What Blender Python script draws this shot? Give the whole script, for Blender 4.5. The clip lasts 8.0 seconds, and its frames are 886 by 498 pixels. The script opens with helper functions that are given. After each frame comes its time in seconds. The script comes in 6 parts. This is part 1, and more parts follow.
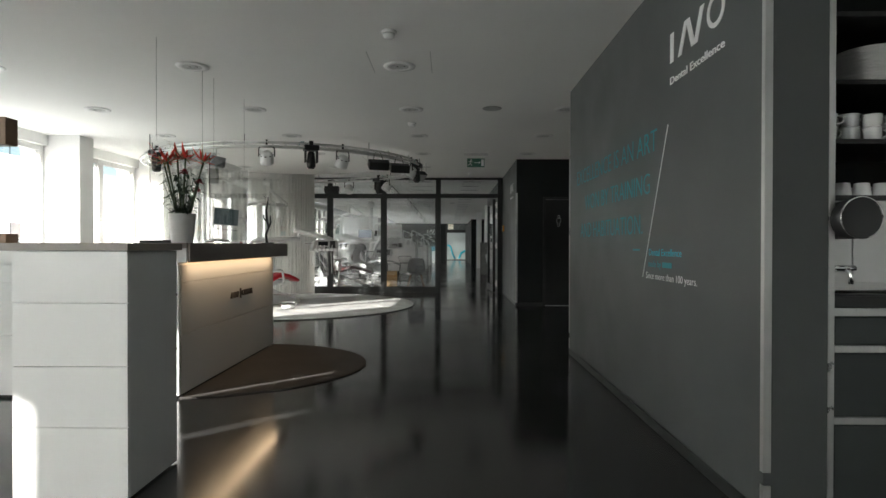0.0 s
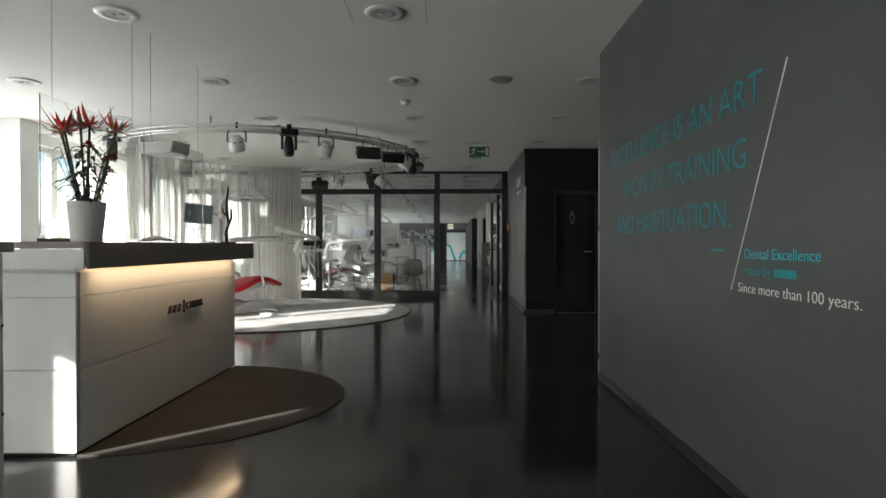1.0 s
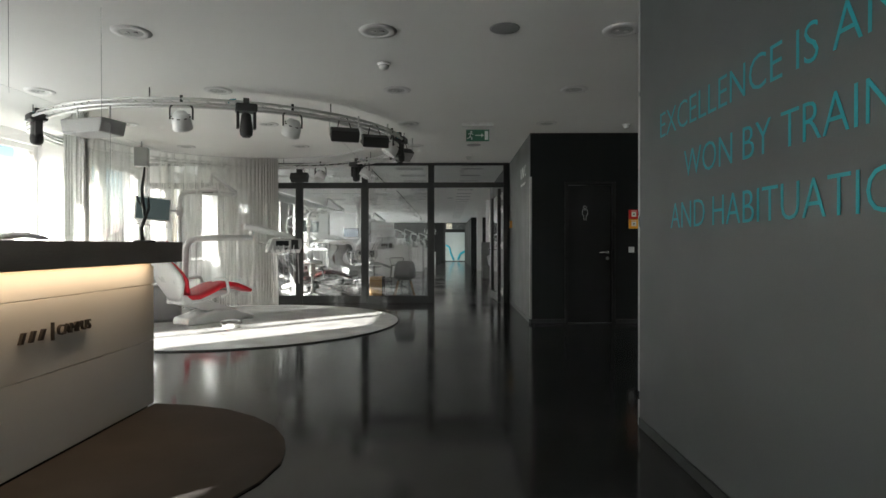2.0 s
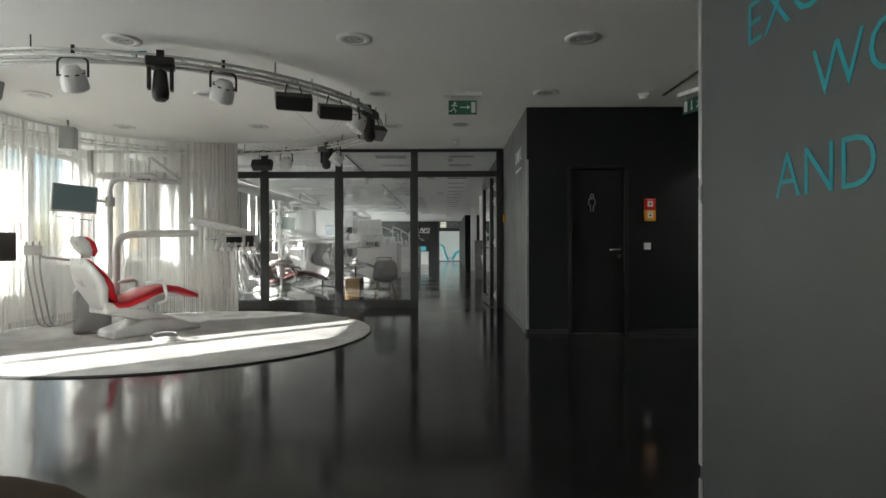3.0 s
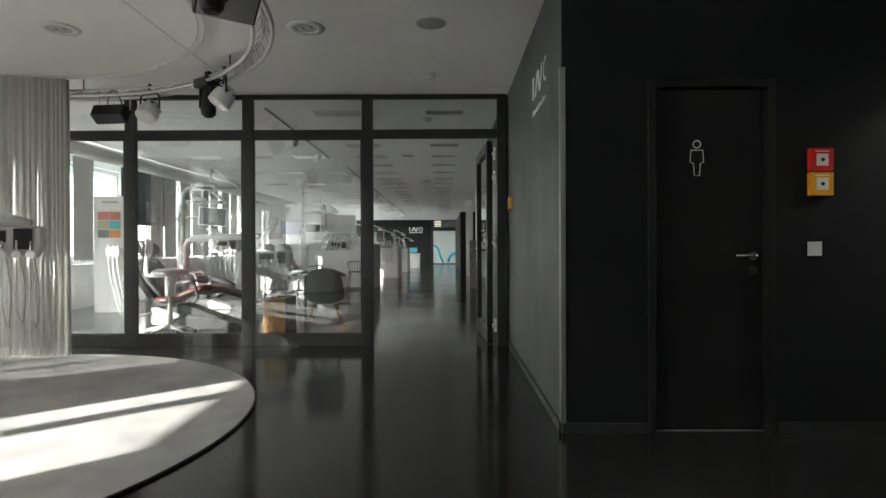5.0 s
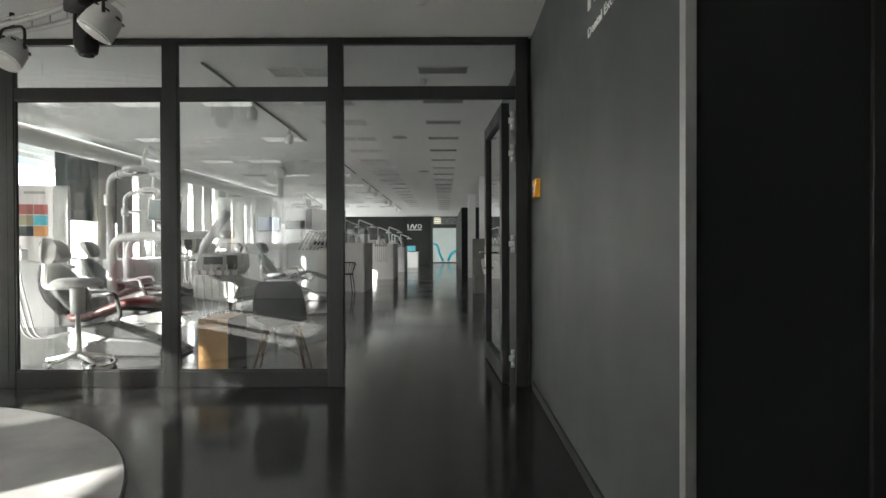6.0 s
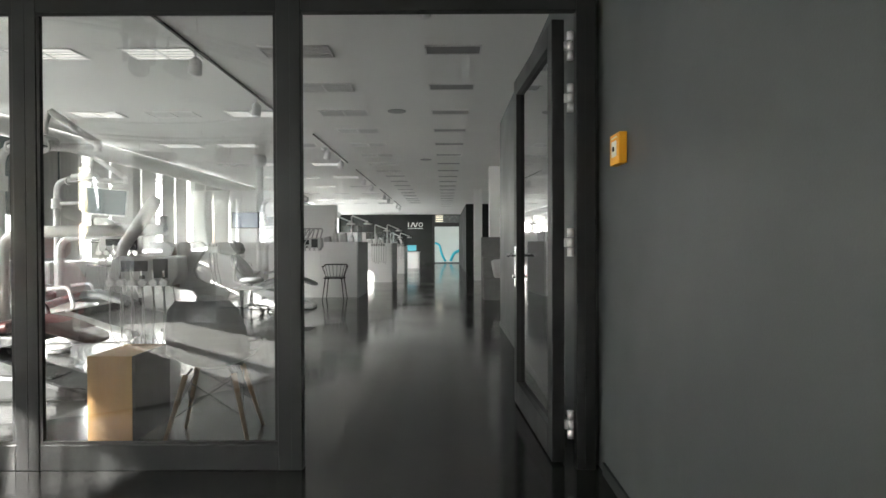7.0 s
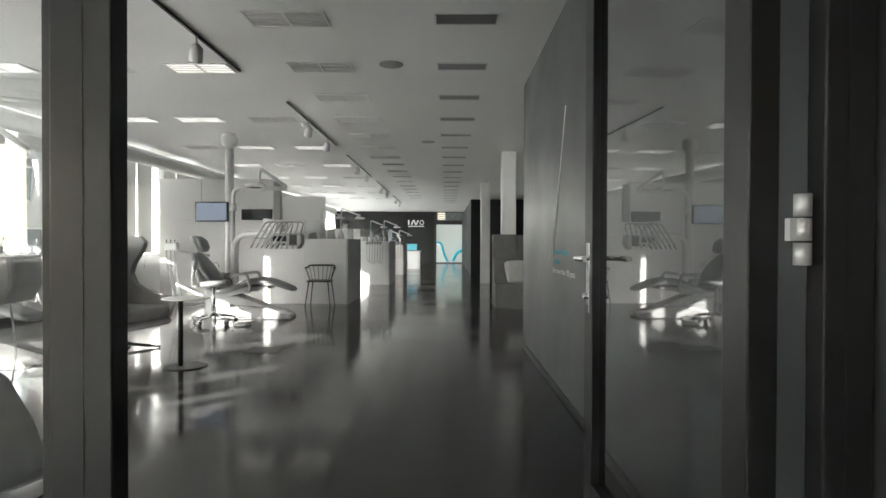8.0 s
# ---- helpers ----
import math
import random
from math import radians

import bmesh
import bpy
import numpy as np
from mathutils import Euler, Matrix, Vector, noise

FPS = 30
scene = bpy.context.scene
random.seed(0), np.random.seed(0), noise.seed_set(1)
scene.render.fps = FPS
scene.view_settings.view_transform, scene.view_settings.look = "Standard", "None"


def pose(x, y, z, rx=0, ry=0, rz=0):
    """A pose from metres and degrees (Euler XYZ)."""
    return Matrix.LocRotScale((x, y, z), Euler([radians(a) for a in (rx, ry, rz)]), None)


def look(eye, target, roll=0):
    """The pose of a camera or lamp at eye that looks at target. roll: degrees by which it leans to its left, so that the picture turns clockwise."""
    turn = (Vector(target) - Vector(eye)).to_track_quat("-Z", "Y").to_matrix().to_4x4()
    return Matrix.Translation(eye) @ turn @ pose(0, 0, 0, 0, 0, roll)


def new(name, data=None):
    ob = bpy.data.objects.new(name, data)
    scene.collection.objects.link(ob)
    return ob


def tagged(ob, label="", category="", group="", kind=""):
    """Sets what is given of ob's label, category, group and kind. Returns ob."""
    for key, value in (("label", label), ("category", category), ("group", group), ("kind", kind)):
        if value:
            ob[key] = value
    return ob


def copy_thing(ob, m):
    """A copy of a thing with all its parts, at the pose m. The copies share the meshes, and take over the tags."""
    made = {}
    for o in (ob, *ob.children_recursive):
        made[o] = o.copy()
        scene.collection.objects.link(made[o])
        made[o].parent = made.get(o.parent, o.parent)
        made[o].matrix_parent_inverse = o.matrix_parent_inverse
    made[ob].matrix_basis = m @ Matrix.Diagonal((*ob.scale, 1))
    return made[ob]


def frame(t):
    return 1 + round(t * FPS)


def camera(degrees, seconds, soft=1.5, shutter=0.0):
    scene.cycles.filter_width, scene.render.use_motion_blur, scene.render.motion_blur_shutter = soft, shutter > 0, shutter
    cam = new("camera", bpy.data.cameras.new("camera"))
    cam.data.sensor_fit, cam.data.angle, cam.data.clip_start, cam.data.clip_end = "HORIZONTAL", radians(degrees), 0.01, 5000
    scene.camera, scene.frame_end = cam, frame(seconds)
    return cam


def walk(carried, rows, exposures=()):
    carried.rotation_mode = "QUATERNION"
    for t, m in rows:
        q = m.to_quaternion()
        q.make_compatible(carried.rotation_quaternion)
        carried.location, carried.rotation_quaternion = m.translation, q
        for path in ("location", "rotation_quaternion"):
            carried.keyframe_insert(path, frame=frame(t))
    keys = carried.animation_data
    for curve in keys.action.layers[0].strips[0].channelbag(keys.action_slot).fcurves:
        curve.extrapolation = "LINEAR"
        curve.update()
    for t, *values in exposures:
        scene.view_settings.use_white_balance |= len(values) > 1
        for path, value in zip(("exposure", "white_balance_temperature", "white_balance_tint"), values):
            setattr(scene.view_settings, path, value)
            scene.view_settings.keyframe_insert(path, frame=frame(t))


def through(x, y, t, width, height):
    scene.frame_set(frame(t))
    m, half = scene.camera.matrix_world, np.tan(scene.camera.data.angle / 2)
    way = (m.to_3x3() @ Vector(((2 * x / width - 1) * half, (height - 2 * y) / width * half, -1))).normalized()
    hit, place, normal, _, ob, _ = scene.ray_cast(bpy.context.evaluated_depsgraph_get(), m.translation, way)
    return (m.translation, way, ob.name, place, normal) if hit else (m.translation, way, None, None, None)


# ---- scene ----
EXPO0, EXPO1, WINDOW_W = 2.0, 3.02, 10.8
cam = camera(75.0, 8.0)
PATH = [
    (0, (-0.058, 0.032, 1.153), (-0.075, 2.032, 1.139), 0.1),
    (0.5, (-0.046, 0.559, 1.153), (-0.067, 2.559, 1.14), -0.0),
    (1, (-0.061, 1.227, 1.146), (-0.077, 3.227, 1.133), 0.0),
    (1.5, (-0.033, 1.908, 1.143), (-0.051, 3.908, 1.131), -0.0),
    (3, (0.229, 3.915, 1.091), (0.224, 5.915, 1.079), -0.2),
    (3.5, (0.346, 4.777, 1.058), (0.349, 6.777, 1.054), -0.0),
    (4, (0.433, 5.731, 1.093), (0.437, 7.731, 1.08), -0.2),
    (4.5, (0.509, 6.673, 1.08), (0.507, 8.673, 1.075), -0.2),
    (6, (0.57, 9.403, 1.139), (0.565, 11.403, 1.121), -0.2),
    (6.5, (0.555, 10.208, 1.135), (0.545, 12.208, 1.117), -0.1),
    (7, (0.487, 11.114, 1.135), (0.479, 13.114, 1.115), -0.2),
    (7.5, (0.445, 11.945, 1.112), (0.438, 13.945, 1.094), 0.3),
    (8, (0.415, 12.877, 1.109), (0.404, 14.877, 1.087), 0.2),
]
walk(cam, [(t, look(eye, target, roll)) for t, eye, target, roll in PATH], [(0.0, EXPO0 - 0.02, 6640, 8), (1.5, EXPO0 + 0.2, 6640, 8), (3.0, EXPO0 + 0.36, 6640, 8), (4.5, EXPO0 + 0.36, 6640, 8), (8.0, EXPO1, 6700, 9)])

# world, sun, light through the windows
SUN_TRAVEL = Vector((0.735, 0.676, -0.357)).normalized()
world = bpy.data.worlds.new("sky")
scene.world = world
world.use_nodes = True
wn = world.node_tree.nodes
sky = wn.new("ShaderNodeTexSky")
sky.sky_type = "NISHITA"
sky.sun_disc = False
sky.sun_elevation = radians(19.4)
sky.sun_rotation = math.atan2(-SUN_TRAVEL.x, -SUN_TRAVEL.y)
sky.ozone_density = 1.5
world.node_tree.links.new(sky.outputs["Color"], wn["Background"].inputs["Color"])
wn["Background"].inputs["Strength"].default_value = 0.07
sun = new("sun", bpy.data.lights.new("sun", "SUN"))
sun.data.energy, sun.data.angle, sun.data.color = 4.5, radians(0.5), (1.0, 0.975, 0.94)
sun.matrix_world = look((-20, -20, 12), Vector((-20, -20, 12)) + SUN_TRAVEL)


def window_light(y, width, watts):
    """Stands in for the sky's light in one bay of the window wall."""
    data = bpy.data.lights.new("window_light", "AREA")
    data.shape, data.size, data.size_y, data.energy, data.color = "RECTANGLE", width, 1.5, watts, (0.93, 0.97, 1.0)
    ob = new("window_light", data)
    ob.matrix_world = look((-6.17, y, 1.69), (0, y, 2.0 if y > 14 else 2.8))
    return ob


for bay in range(-5, 15):
    y = 8.77 + 2.7 * bay + 1.35
    window_light(y, 2.2, WINDOW_W * (1.12 if y > 14 else 0.13 if y > 9 else 0.9 if y > 6.5 else 4.2 if y > 1 else 2.4))


# materials
def material(name, color, rough=0.5, metal=0.0, vary=0.06, scale=6.0, fine=90.0, bump=0.0, coat=0.0, spec=0.5, grain=(1, 1, 1), rough_vary=0.08, pieces=0.0):
    """A surface with a broad and a fine variation of tone, of gloss and of relief."""
    m = bpy.data.materials.new(name)
    m.use_nodes = True
    n, l = m.node_tree.nodes, m.node_tree.links
    b = n["Principled BSDF"]
    b.inputs["Metallic"].default_value = metal
    b.inputs["Coat Weight"].default_value = coat
    b.inputs["Specular IOR Level"].default_value = spec
    tc, mp = n.new("ShaderNodeTexCoord"), n.new("ShaderNodeMapping")
    mp.inputs["Scale"].default_value = grain
    l.new(tc.outputs["Object"], mp.inputs["Vector"])
    big, small = n.new("ShaderNodeTexNoise"), n.new("ShaderNodeTexNoise")
    big.inputs["Scale"].default_value, small.inputs["Scale"].default_value = scale, fine
    big.inputs["Detail"].default_value = 6
    for q in (big, small):
        l.new(mp.outputs["Vector"], q.inputs["Vector"])
    add = n.new("ShaderNodeMath")
    add.operation = "MULTIPLY_ADD"
    add.inputs[1].default_value = 0.4
    l.new(small.outputs["Fac"], add.inputs[0])
    l.new(big.outputs["Fac"], add.inputs[2])
    ramp = n.new("ShaderNodeMapRange")
    ramp.inputs["From Min"].default_value, ramp.inputs["From Max"].default_value = 0.4, 1.0
    ramp.inputs["To Min"].default_value, ramp.inputs["To Max"].default_value = 1 - vary, 1 + vary
    l.new(add.outputs[0], ramp.inputs["Value"])
    value = ramp.outputs["Result"]
    if pieces:
        info, tone = n.new("ShaderNodeObjectInfo"), n.new("ShaderNodeMath")
        tone.operation = "MULTIPLY_ADD"
        tone.inputs[1].default_value = pieces
        l.new(info.outputs["Random"], tone.inputs[0])
        l.new(value, tone.inputs[2])
        value = tone.outputs[0]
    mul = n.new("ShaderNodeVectorMath")
    mul.operation = "SCALE"
    mul.inputs[0].default_value = color
    l.new(value, mul.inputs["Scale"])
    l.new(mul.outputs["Vector"], b.inputs["Base Color"])
    rr = n.new("ShaderNodeMapRange")
    rr.inputs["From Min"].default_value, rr.inputs["From Max"].default_value = 0.3, 0.7
    rr.inputs["To Min"].default_value, rr.inputs["To Max"].default_value = max(0.01, rough - rough_vary), min(1, rough + rough_vary)
    l.new(big.outputs["Fac"], rr.inputs["Value"])
    l.new(rr.outputs["Result"], b.inputs["Roughness"])
    if bump:
        bp = n.new("ShaderNodeBump")
        bp.inputs["Strength"].default_value, bp.inputs["Distance"].default_value = bump, 0.004
        l.new(small.outputs["Fac"], bp.inputs["Height"])
        l.new(bp.outputs["Normal"], b.inputs["Normal"])
    return m


def glow(name, color, strength):
    m = bpy.data.materials.new(name)
    m.use_nodes = True
    b = m.node_tree.nodes["Principled BSDF"]
    b.inputs["Base Color"].default_value = (*color, 1)
    b.inputs["Emission Color"].default_value = (*color, 1)
    b.inputs["Emission Strength"].default_value = strength
    return m


def glass(name, tint=(0.96, 0.98, 0.98), rough=0.0):
    m = bpy.data.materials.new(name)
    m.use_nodes = True
    b = m.node_tree.nodes["Principled BSDF"]
    b.inputs["Base Color"].default_value = (*tint, 1)
    b.inputs["Transmission Weight"].default_value = 1.0
    b.inputs["Roughness"].default_value = rough
    b.inputs["IOR"].default_value = 1.45
    return m


FLOOR = material("black_screed", (0.030, 0.030, 0.0295), 0.125, vary=0.35, scale=0.9, fine=45, bump=0.015, spec=0.55, rough_vary=0.05)
CEILING = material("ceiling_white", (0.86, 0.86, 0.84), 0.9, vary=0.03, scale=0.7, fine=160, bump=0.25)
WHITE = material("white_plaster", (0.80, 0.80, 0.79), 0.75, vary=0.03, scale=1.5, fine=120, bump=0.05)
TEXT_WALL = material("grey_wall", (0.066, 0.072, 0.071), 0.42, vary=0.05, scale=1.2, fine=140, bump=0.06)
BLACK_WALL = material("black_wall", (0.0105, 0.0118, 0.0116), 0.55, vary=0.08, scale=1.3, fine=140, bump=0.06, spec=0.25)
GREEN_WALL = material("dark_green_wall", (0.036, 0.042, 0.041), 0.5, vary=0.06, scale=1.3, fine=140, bump=0.06)
# black of toilet door and shelves; also partition steel with shade painted in
BLACK_AND_SHADED_STEEL = material("black_and_shaded_steel", (0.011, 0.011, 0.011), 0.4, vary=0.08, scale=2, fine=120)
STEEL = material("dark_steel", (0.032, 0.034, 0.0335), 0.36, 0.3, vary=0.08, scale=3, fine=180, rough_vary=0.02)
ALU = material("aluminium", (0.62, 0.62, 0.61), 0.35, 0.9, vary=0.05, scale=5, fine=220)
HINGE = material("satin_steel", (0.75, 0.75, 0.74), 0.38, 0.6, vary=0.03)
CHROME = material("chrome", (0.8, 0.8, 0.8), 0.12, 1.0, vary=0.03, rough_vary=0.04)
GREY_FRAME = material("grey_frame", (0.45, 0.46, 0.45), 0.4, vary=0.04)
PANEL_GREY = material("grey_panel", (0.40, 0.41, 0.40), 0.5, vary=0.03)
LACQUER = material("white_lacquer", (0.74, 0.74, 0.73), 0.35, vary=0.02, scale=1.2, fine=60)
COUNTER_TOP = material("oak_grey", (0.31, 0.275, 0.25), 0.5, vary=0.18, scale=3, fine=60, grain=(3, 0.5, 3), bump=0.04)
BROWN_CARPET = material("brown_carpet", (0.066, 0.061, 0.057), 0.95, vary=0.2, scale=3, fine=320, bump=0.6, spec=0.1)
GREY_CARPET = material("grey_carpet", (0.36, 0.36, 0.35), 0.95, vary=0.3, scale=2.5, fine=260, bump=0.7, spec=0.1)
CARPET_EDGE = material("carpet_edge", (0.035, 0.035, 0.035), 0.9)
TEAL = material("teal_letters", (0.0, 0.26, 0.30), 0.5, vary=0.03)
WHITE_LETTERS = material("white_letters", (0.75, 0.75, 0.74), 0.5, vary=0.02)
DARK_LETTERS = material("dark_letters", (0.035, 0.03, 0.028), 0.4)
BLACK = material("black_plastic", (0.02, 0.02, 0.02), 0.4, vary=0.1)
HOSE = material("pale_hose", (0.42, 0.42, 0.41), 0.4, vary=0.04)
VENT_DARK = material("vent_inside", (0.13, 0.13, 0.13), 0.7)
WHITE_PLASTIC = material("white_plastic", (0.72, 0.72, 0.71), 0.32, vary=0.03)
GREY_PLASTIC = material("grey_plastic", (0.33, 0.33, 0.33), 0.4, vary=0.05)
RED_PAD = material("red_upholstery", (0.62, 0.012, 0.025), 0.35, vary=0.08, scale=4, fine=140, bump=0.1)
DARK_PAD = material("dark_upholstery", (0.10, 0.105, 0.105), 0.4, vary=0.08, bump=0.1)
MAROON_PAD = material("maroon_upholstery", (0.055, 0.016, 0.015), 0.4, vary=0.08, bump=0.1)
GREY_FELT = material("grey_felt", (0.40, 0.40, 0.39), 0.95, vary=0.12, fine=260, bump=0.5, spec=0.1)
BROWN_FELT = material("brown_felt", (0.17, 0.12, 0.10), 0.95, vary=0.15, fine=260, bump=0.5, spec=0.1)
DARK_SHELL = material("dark_shell", (0.055, 0.056, 0.056), 0.3, vary=0.05)
SHELL = material("grey_shell", (0.19, 0.20, 0.20), 0.45, vary=0.04)
OAK = material("oak", (0.48, 0.27, 0.10), 0.5, vary=0.2, scale=4, fine=70, grain=(4, 4, 0.5), bump=0.05)
BEECH = material("beech_leg", (0.24, 0.15, 0.085), 0.5, vary=0.15, scale=8, grain=(3, 3, 0.5))
CONCRETE = material("stone_block", (0.14, 0.14, 0.135), 0.8, vary=0.2, scale=5, fine=80, bump=0.3)
CUSHION = material("grey_cushion", (0.45, 0.45, 0.44), 0.95, vary=0.08, fine=200, bump=0.4)
YELLOW = material("yellow_box", (0.80, 0.36, 0.02), 0.4, vary=0.03)
RED_BOX = material("red_box", (0.62, 0.012, 0.01), 0.4, vary=0.03)
SIGN_GREEN = material("sign_green", (0.03, 0.13, 0.08), 0.4, vary=0.02)
CYAN = material("cyan_print", (0.02, 0.45, 0.58), 0.5, vary=0.05)
ORANGE = material("orange_print", (0.70, 0.27, 0.06), 0.5, vary=0.05)
BRICK_RED = material("red_print", (0.40, 0.07, 0.05), 0.5, vary=0.05)
OLIVE = material("olive_print", (0.34, 0.33, 0.18), 0.5, vary=0.05)
SLATE = material("slate_print", (0.035, 0.07, 0.08), 0.5, vary=0.05)
LEAF = material("leaf_green", (0.035, 0.065, 0.035), 0.45, vary=0.3, scale=9)
STALK = material("stalk_green", (0.07, 0.10, 0.05), 0.5, vary=0.2, scale=9)
LILY = material("lily_red", (0.72, 0.05, 0.03), 0.5, vary=0.2, scale=14)
LILY_TIP = material("lily_green", (0.28, 0.22, 0.10), 0.5, vary=0.2, scale=14)
CARNATION = material("carnation_red", (0.22, 0.008, 0.02), 0.7, vary=0.25, scale=30)
CHINA = material("white_china", (0.66, 0.66, 0.65), 0.2, vary=0.02)
PORT_WOOD = material("larch", (0.30, 0.19, 0.12), 0.55, vary=0.2, scale=4, grain=(3, 3, 0.4))
SCREEN = material("dark_screen", (0.025, 0.028, 0.03), 0.12, vary=0.1)
SCREEN_PICTURE = glow("screen_picture", (0.035, 0.05, 0.05), 0.22)
TEAL_SCREEN = glow("teal_screen", (0.05, 0.22, 0.27), 0.15)
BLUE_SCREEN = glow("blue_screen", (0.07, 0.085, 0.11), 0.3)
# opaque dark tone that stands in for the dim space behind the fanlights
DARK_FANLIGHT = material("dark_fanlight", (0.13, 0.14, 0.14), 0.25, vary=0.06)
MATT_GLASS = material("matt_glass", (0.50, 0.55, 0.55), 0.5, vary=0.04)
GLASS = glass("clear_glass")
PARTITION_GLASS = glass("partition_glass", (0.86, 0.88, 0.88))
PARTITION_GLASS.node_tree.nodes["Principled BSDF"].inputs["IOR"].default_value = 1.78
ACRYLIC = glass("acrylic", (0.97, 0.98, 0.98))
# weak emission in place of the windows' reflection in the mirror louvres
LOUVRE_REFLECTION = glow("louvre_reflection", (1.0, 0.98, 0.94), 0.09)
LED = glow("warm_strip", (1.0, 0.66, 0.36), 1.0)
LAMP_GLOW = glow("lamp_lens", (1.0, 0.97, 0.9), 1.0)
LAND = material("land", (0.16, 0.17, 0.14), 0.9, vary=0.4, scale=0.02, fine=0.3)
FAR_WALL = material("far_render", (0.55, 0.54, 0.52), 0.8, vary=0.1, scale=0.2, fine=2)
ROOF = material("far_roof", (0.20, 0.12, 0.09), 0.8, vary=0.2, scale=0.2, fine=2)


def cloth(name, through):
    """White cloth that lets some light through."""
    m = material(name, (0.75, 0.75, 0.73), 0.9, vary=0.03, fine=300)
    tree = m.node_tree
    veil, blend = tree.nodes.new("ShaderNodeBsdfTranslucent"), tree.nodes.new("ShaderNodeMixShader")
    veil.inputs["Color"].default_value = (through, through, through * 0.97, 1)
    blend.inputs["Fac"].default_value = 0.5
    tree.links.new(tree.nodes["Principled BSDF"].outputs["BSDF"], blend.inputs[1])
    tree.links.new(veil.outputs["BSDF"], blend.inputs[2])
    tree.links.new(blend.outputs["Shader"], tree.nodes["Material Output"].inputs["Surface"])
    return m


BLIND = cloth("blind_cloth", 0.6)
PANEL_CLOTH = cloth("panel_cloth", 0.22)
YARN = cloth("white_yarn", 0.85)


# mesh helpers
def box(bm, x0, y0, z0, x1, y1, z1, bevel=0.0):
    made = bmesh.ops.create_cube(bm, size=1.0)["verts"]
    bmesh.ops.scale(bm, vec=(abs(x1 - x0), abs(y1 - y0), abs(z1 - z0)), verts=made)
    bmesh.ops.translate(bm, vec=((x0 + x1) / 2, (y0 + y1) / 2, (z0 + z1) / 2), verts=made)
    if bevel:
        edges = list({e for v in made for e in v.link_edges})
        bmesh.ops.bevel(bm, geom=edges, offset=bevel, segments=2, affect="EDGES", profile=0.5)
    return bm


def loop_of(bm, points):
    return [bm.verts.new(p) for p in points]


def bridge(bm, a, b, smooth=True):
    n = len(a)
    for i in range(n):
        f = bm.faces.new((a[i], a[(i + 1) % n], b[(i + 1) % n], b[i]))
        f.smooth = smooth


def tube(bm, points, radius, seg=10, cap=True):
    """A round bar along a line of points; radius: one number or one for each point."""
    points = [Vector(p) for p in points]
    radii = radius if isinstance(radius, (list, tuple)) else [radius] * len(points)
    last, first, normal = None, None, None
    for i, p in enumerate(points):
        d = (points[min(i + 1, len(points) - 1)] - points[max(i - 1, 0)]).normalized()
        if normal is None:
            normal = d.orthogonal().normalized()
        else:
            normal = (normal - d * normal.dot(d))
            normal = normal.normalized() if normal.length > 1e-6 else d.orthogonal().normalized()
        side = d.cross(normal)
        ring = loop_of(bm, [p + (normal * math.cos(a) + side * math.sin(a)) * radii[i] for a in (2 * math.pi * k / seg for k in range(seg))])
        if last:
            bridge(bm, last, ring)
        else:
            first = ring
        last = ring
    if cap:
        bm.faces.new(list(reversed(first)))
        bm.faces.new(last)
    return bm


def lathe(bm, profile, seg=24, centre=(0, 0, 0)):
    """A turned body from (radius, height) pairs, closed at both ends."""
    rings = []
    for r, z in profile:
        rings.append(loop_of(bm, [(centre[0] + r * math.cos(a), centre[1] + r * math.sin(a), centre[2] + z) for a in (2 * math.pi * k / seg for k in range(seg))]))
    for a, b in zip(rings, rings[1:]):
        bridge(bm, a, b)
    bm.faces.new(list(reversed(rings[0])))
    bm.faces.new(rings[-1])
    return bm


def slab(bm, outline, z0, z1):
    """An upright prism over an outline of (x, y)."""
    a, b = loop_of(bm, [(x, y, z0) for x, y in outline]), loop_of(bm, [(x, y, z1) for x, y in outline])
    bridge(bm, a, b, False)
    bm.faces.new(list(reversed(a)))
    bm.faces.new(b)
    return bm


def profile_y(bm, outline, y0, y1, bevel=0.0):
    """A prism along y over an outline of (x, z), its edges rounded."""
    a, b = loop_of(bm, [(x, y0, z) for x, z in outline]), loop_of(bm, [(x, y1, z) for x, z in outline])
    bridge(bm, a, b, False)
    bm.faces.new(a)
    bm.faces.new(list(reversed(b)))
    if bevel:
        made = set(a + b)
        bmesh.ops.bevel(bm, geom=[e for e in bm.edges if e.verts[0] in made and e.verts[1] in made], offset=bevel, segments=2, affect="EDGES", profile=0.5)
    return bm


def pad(bm, line, width, thick, bulge=0.3):
    """A cushion along a line of (x, z), width over y, rounded, thicker in its middle."""
    last, first = None, None
    n = len(line)
    for i, (x, z) in enumerate(line):
        a, b = Vector(line[max(i - 1, 0)]), Vector(line[min(i + 1, n - 1)])
        d = (b - a).normalized()
        nx, nz = -d.y, d.x
        w = (width[i] if isinstance(width, (list, tuple)) else width) / 2
        t = (thick[i] if isinstance(thick, (list, tuple)) else thick) / 2
        ring = []
        for k in range(16):
            a2 = 2 * math.pi * k / 16
            c, s2 = math.cos(a2), math.sin(a2)
            yy = w * math.copysign(abs(c) ** 0.45, c)
            tt = t * math.copysign(abs(s2) ** 0.7, s2)
            ring.append((x + nx * tt, yy, z + nz * tt))
        ring = loop_of(bm, ring)
        if last:
            bridge(bm, last, ring)
        else:
            first = ring
        last = ring
    bm.faces.new(list(reversed(first)))
    bm.faces.new(last)
    return bm


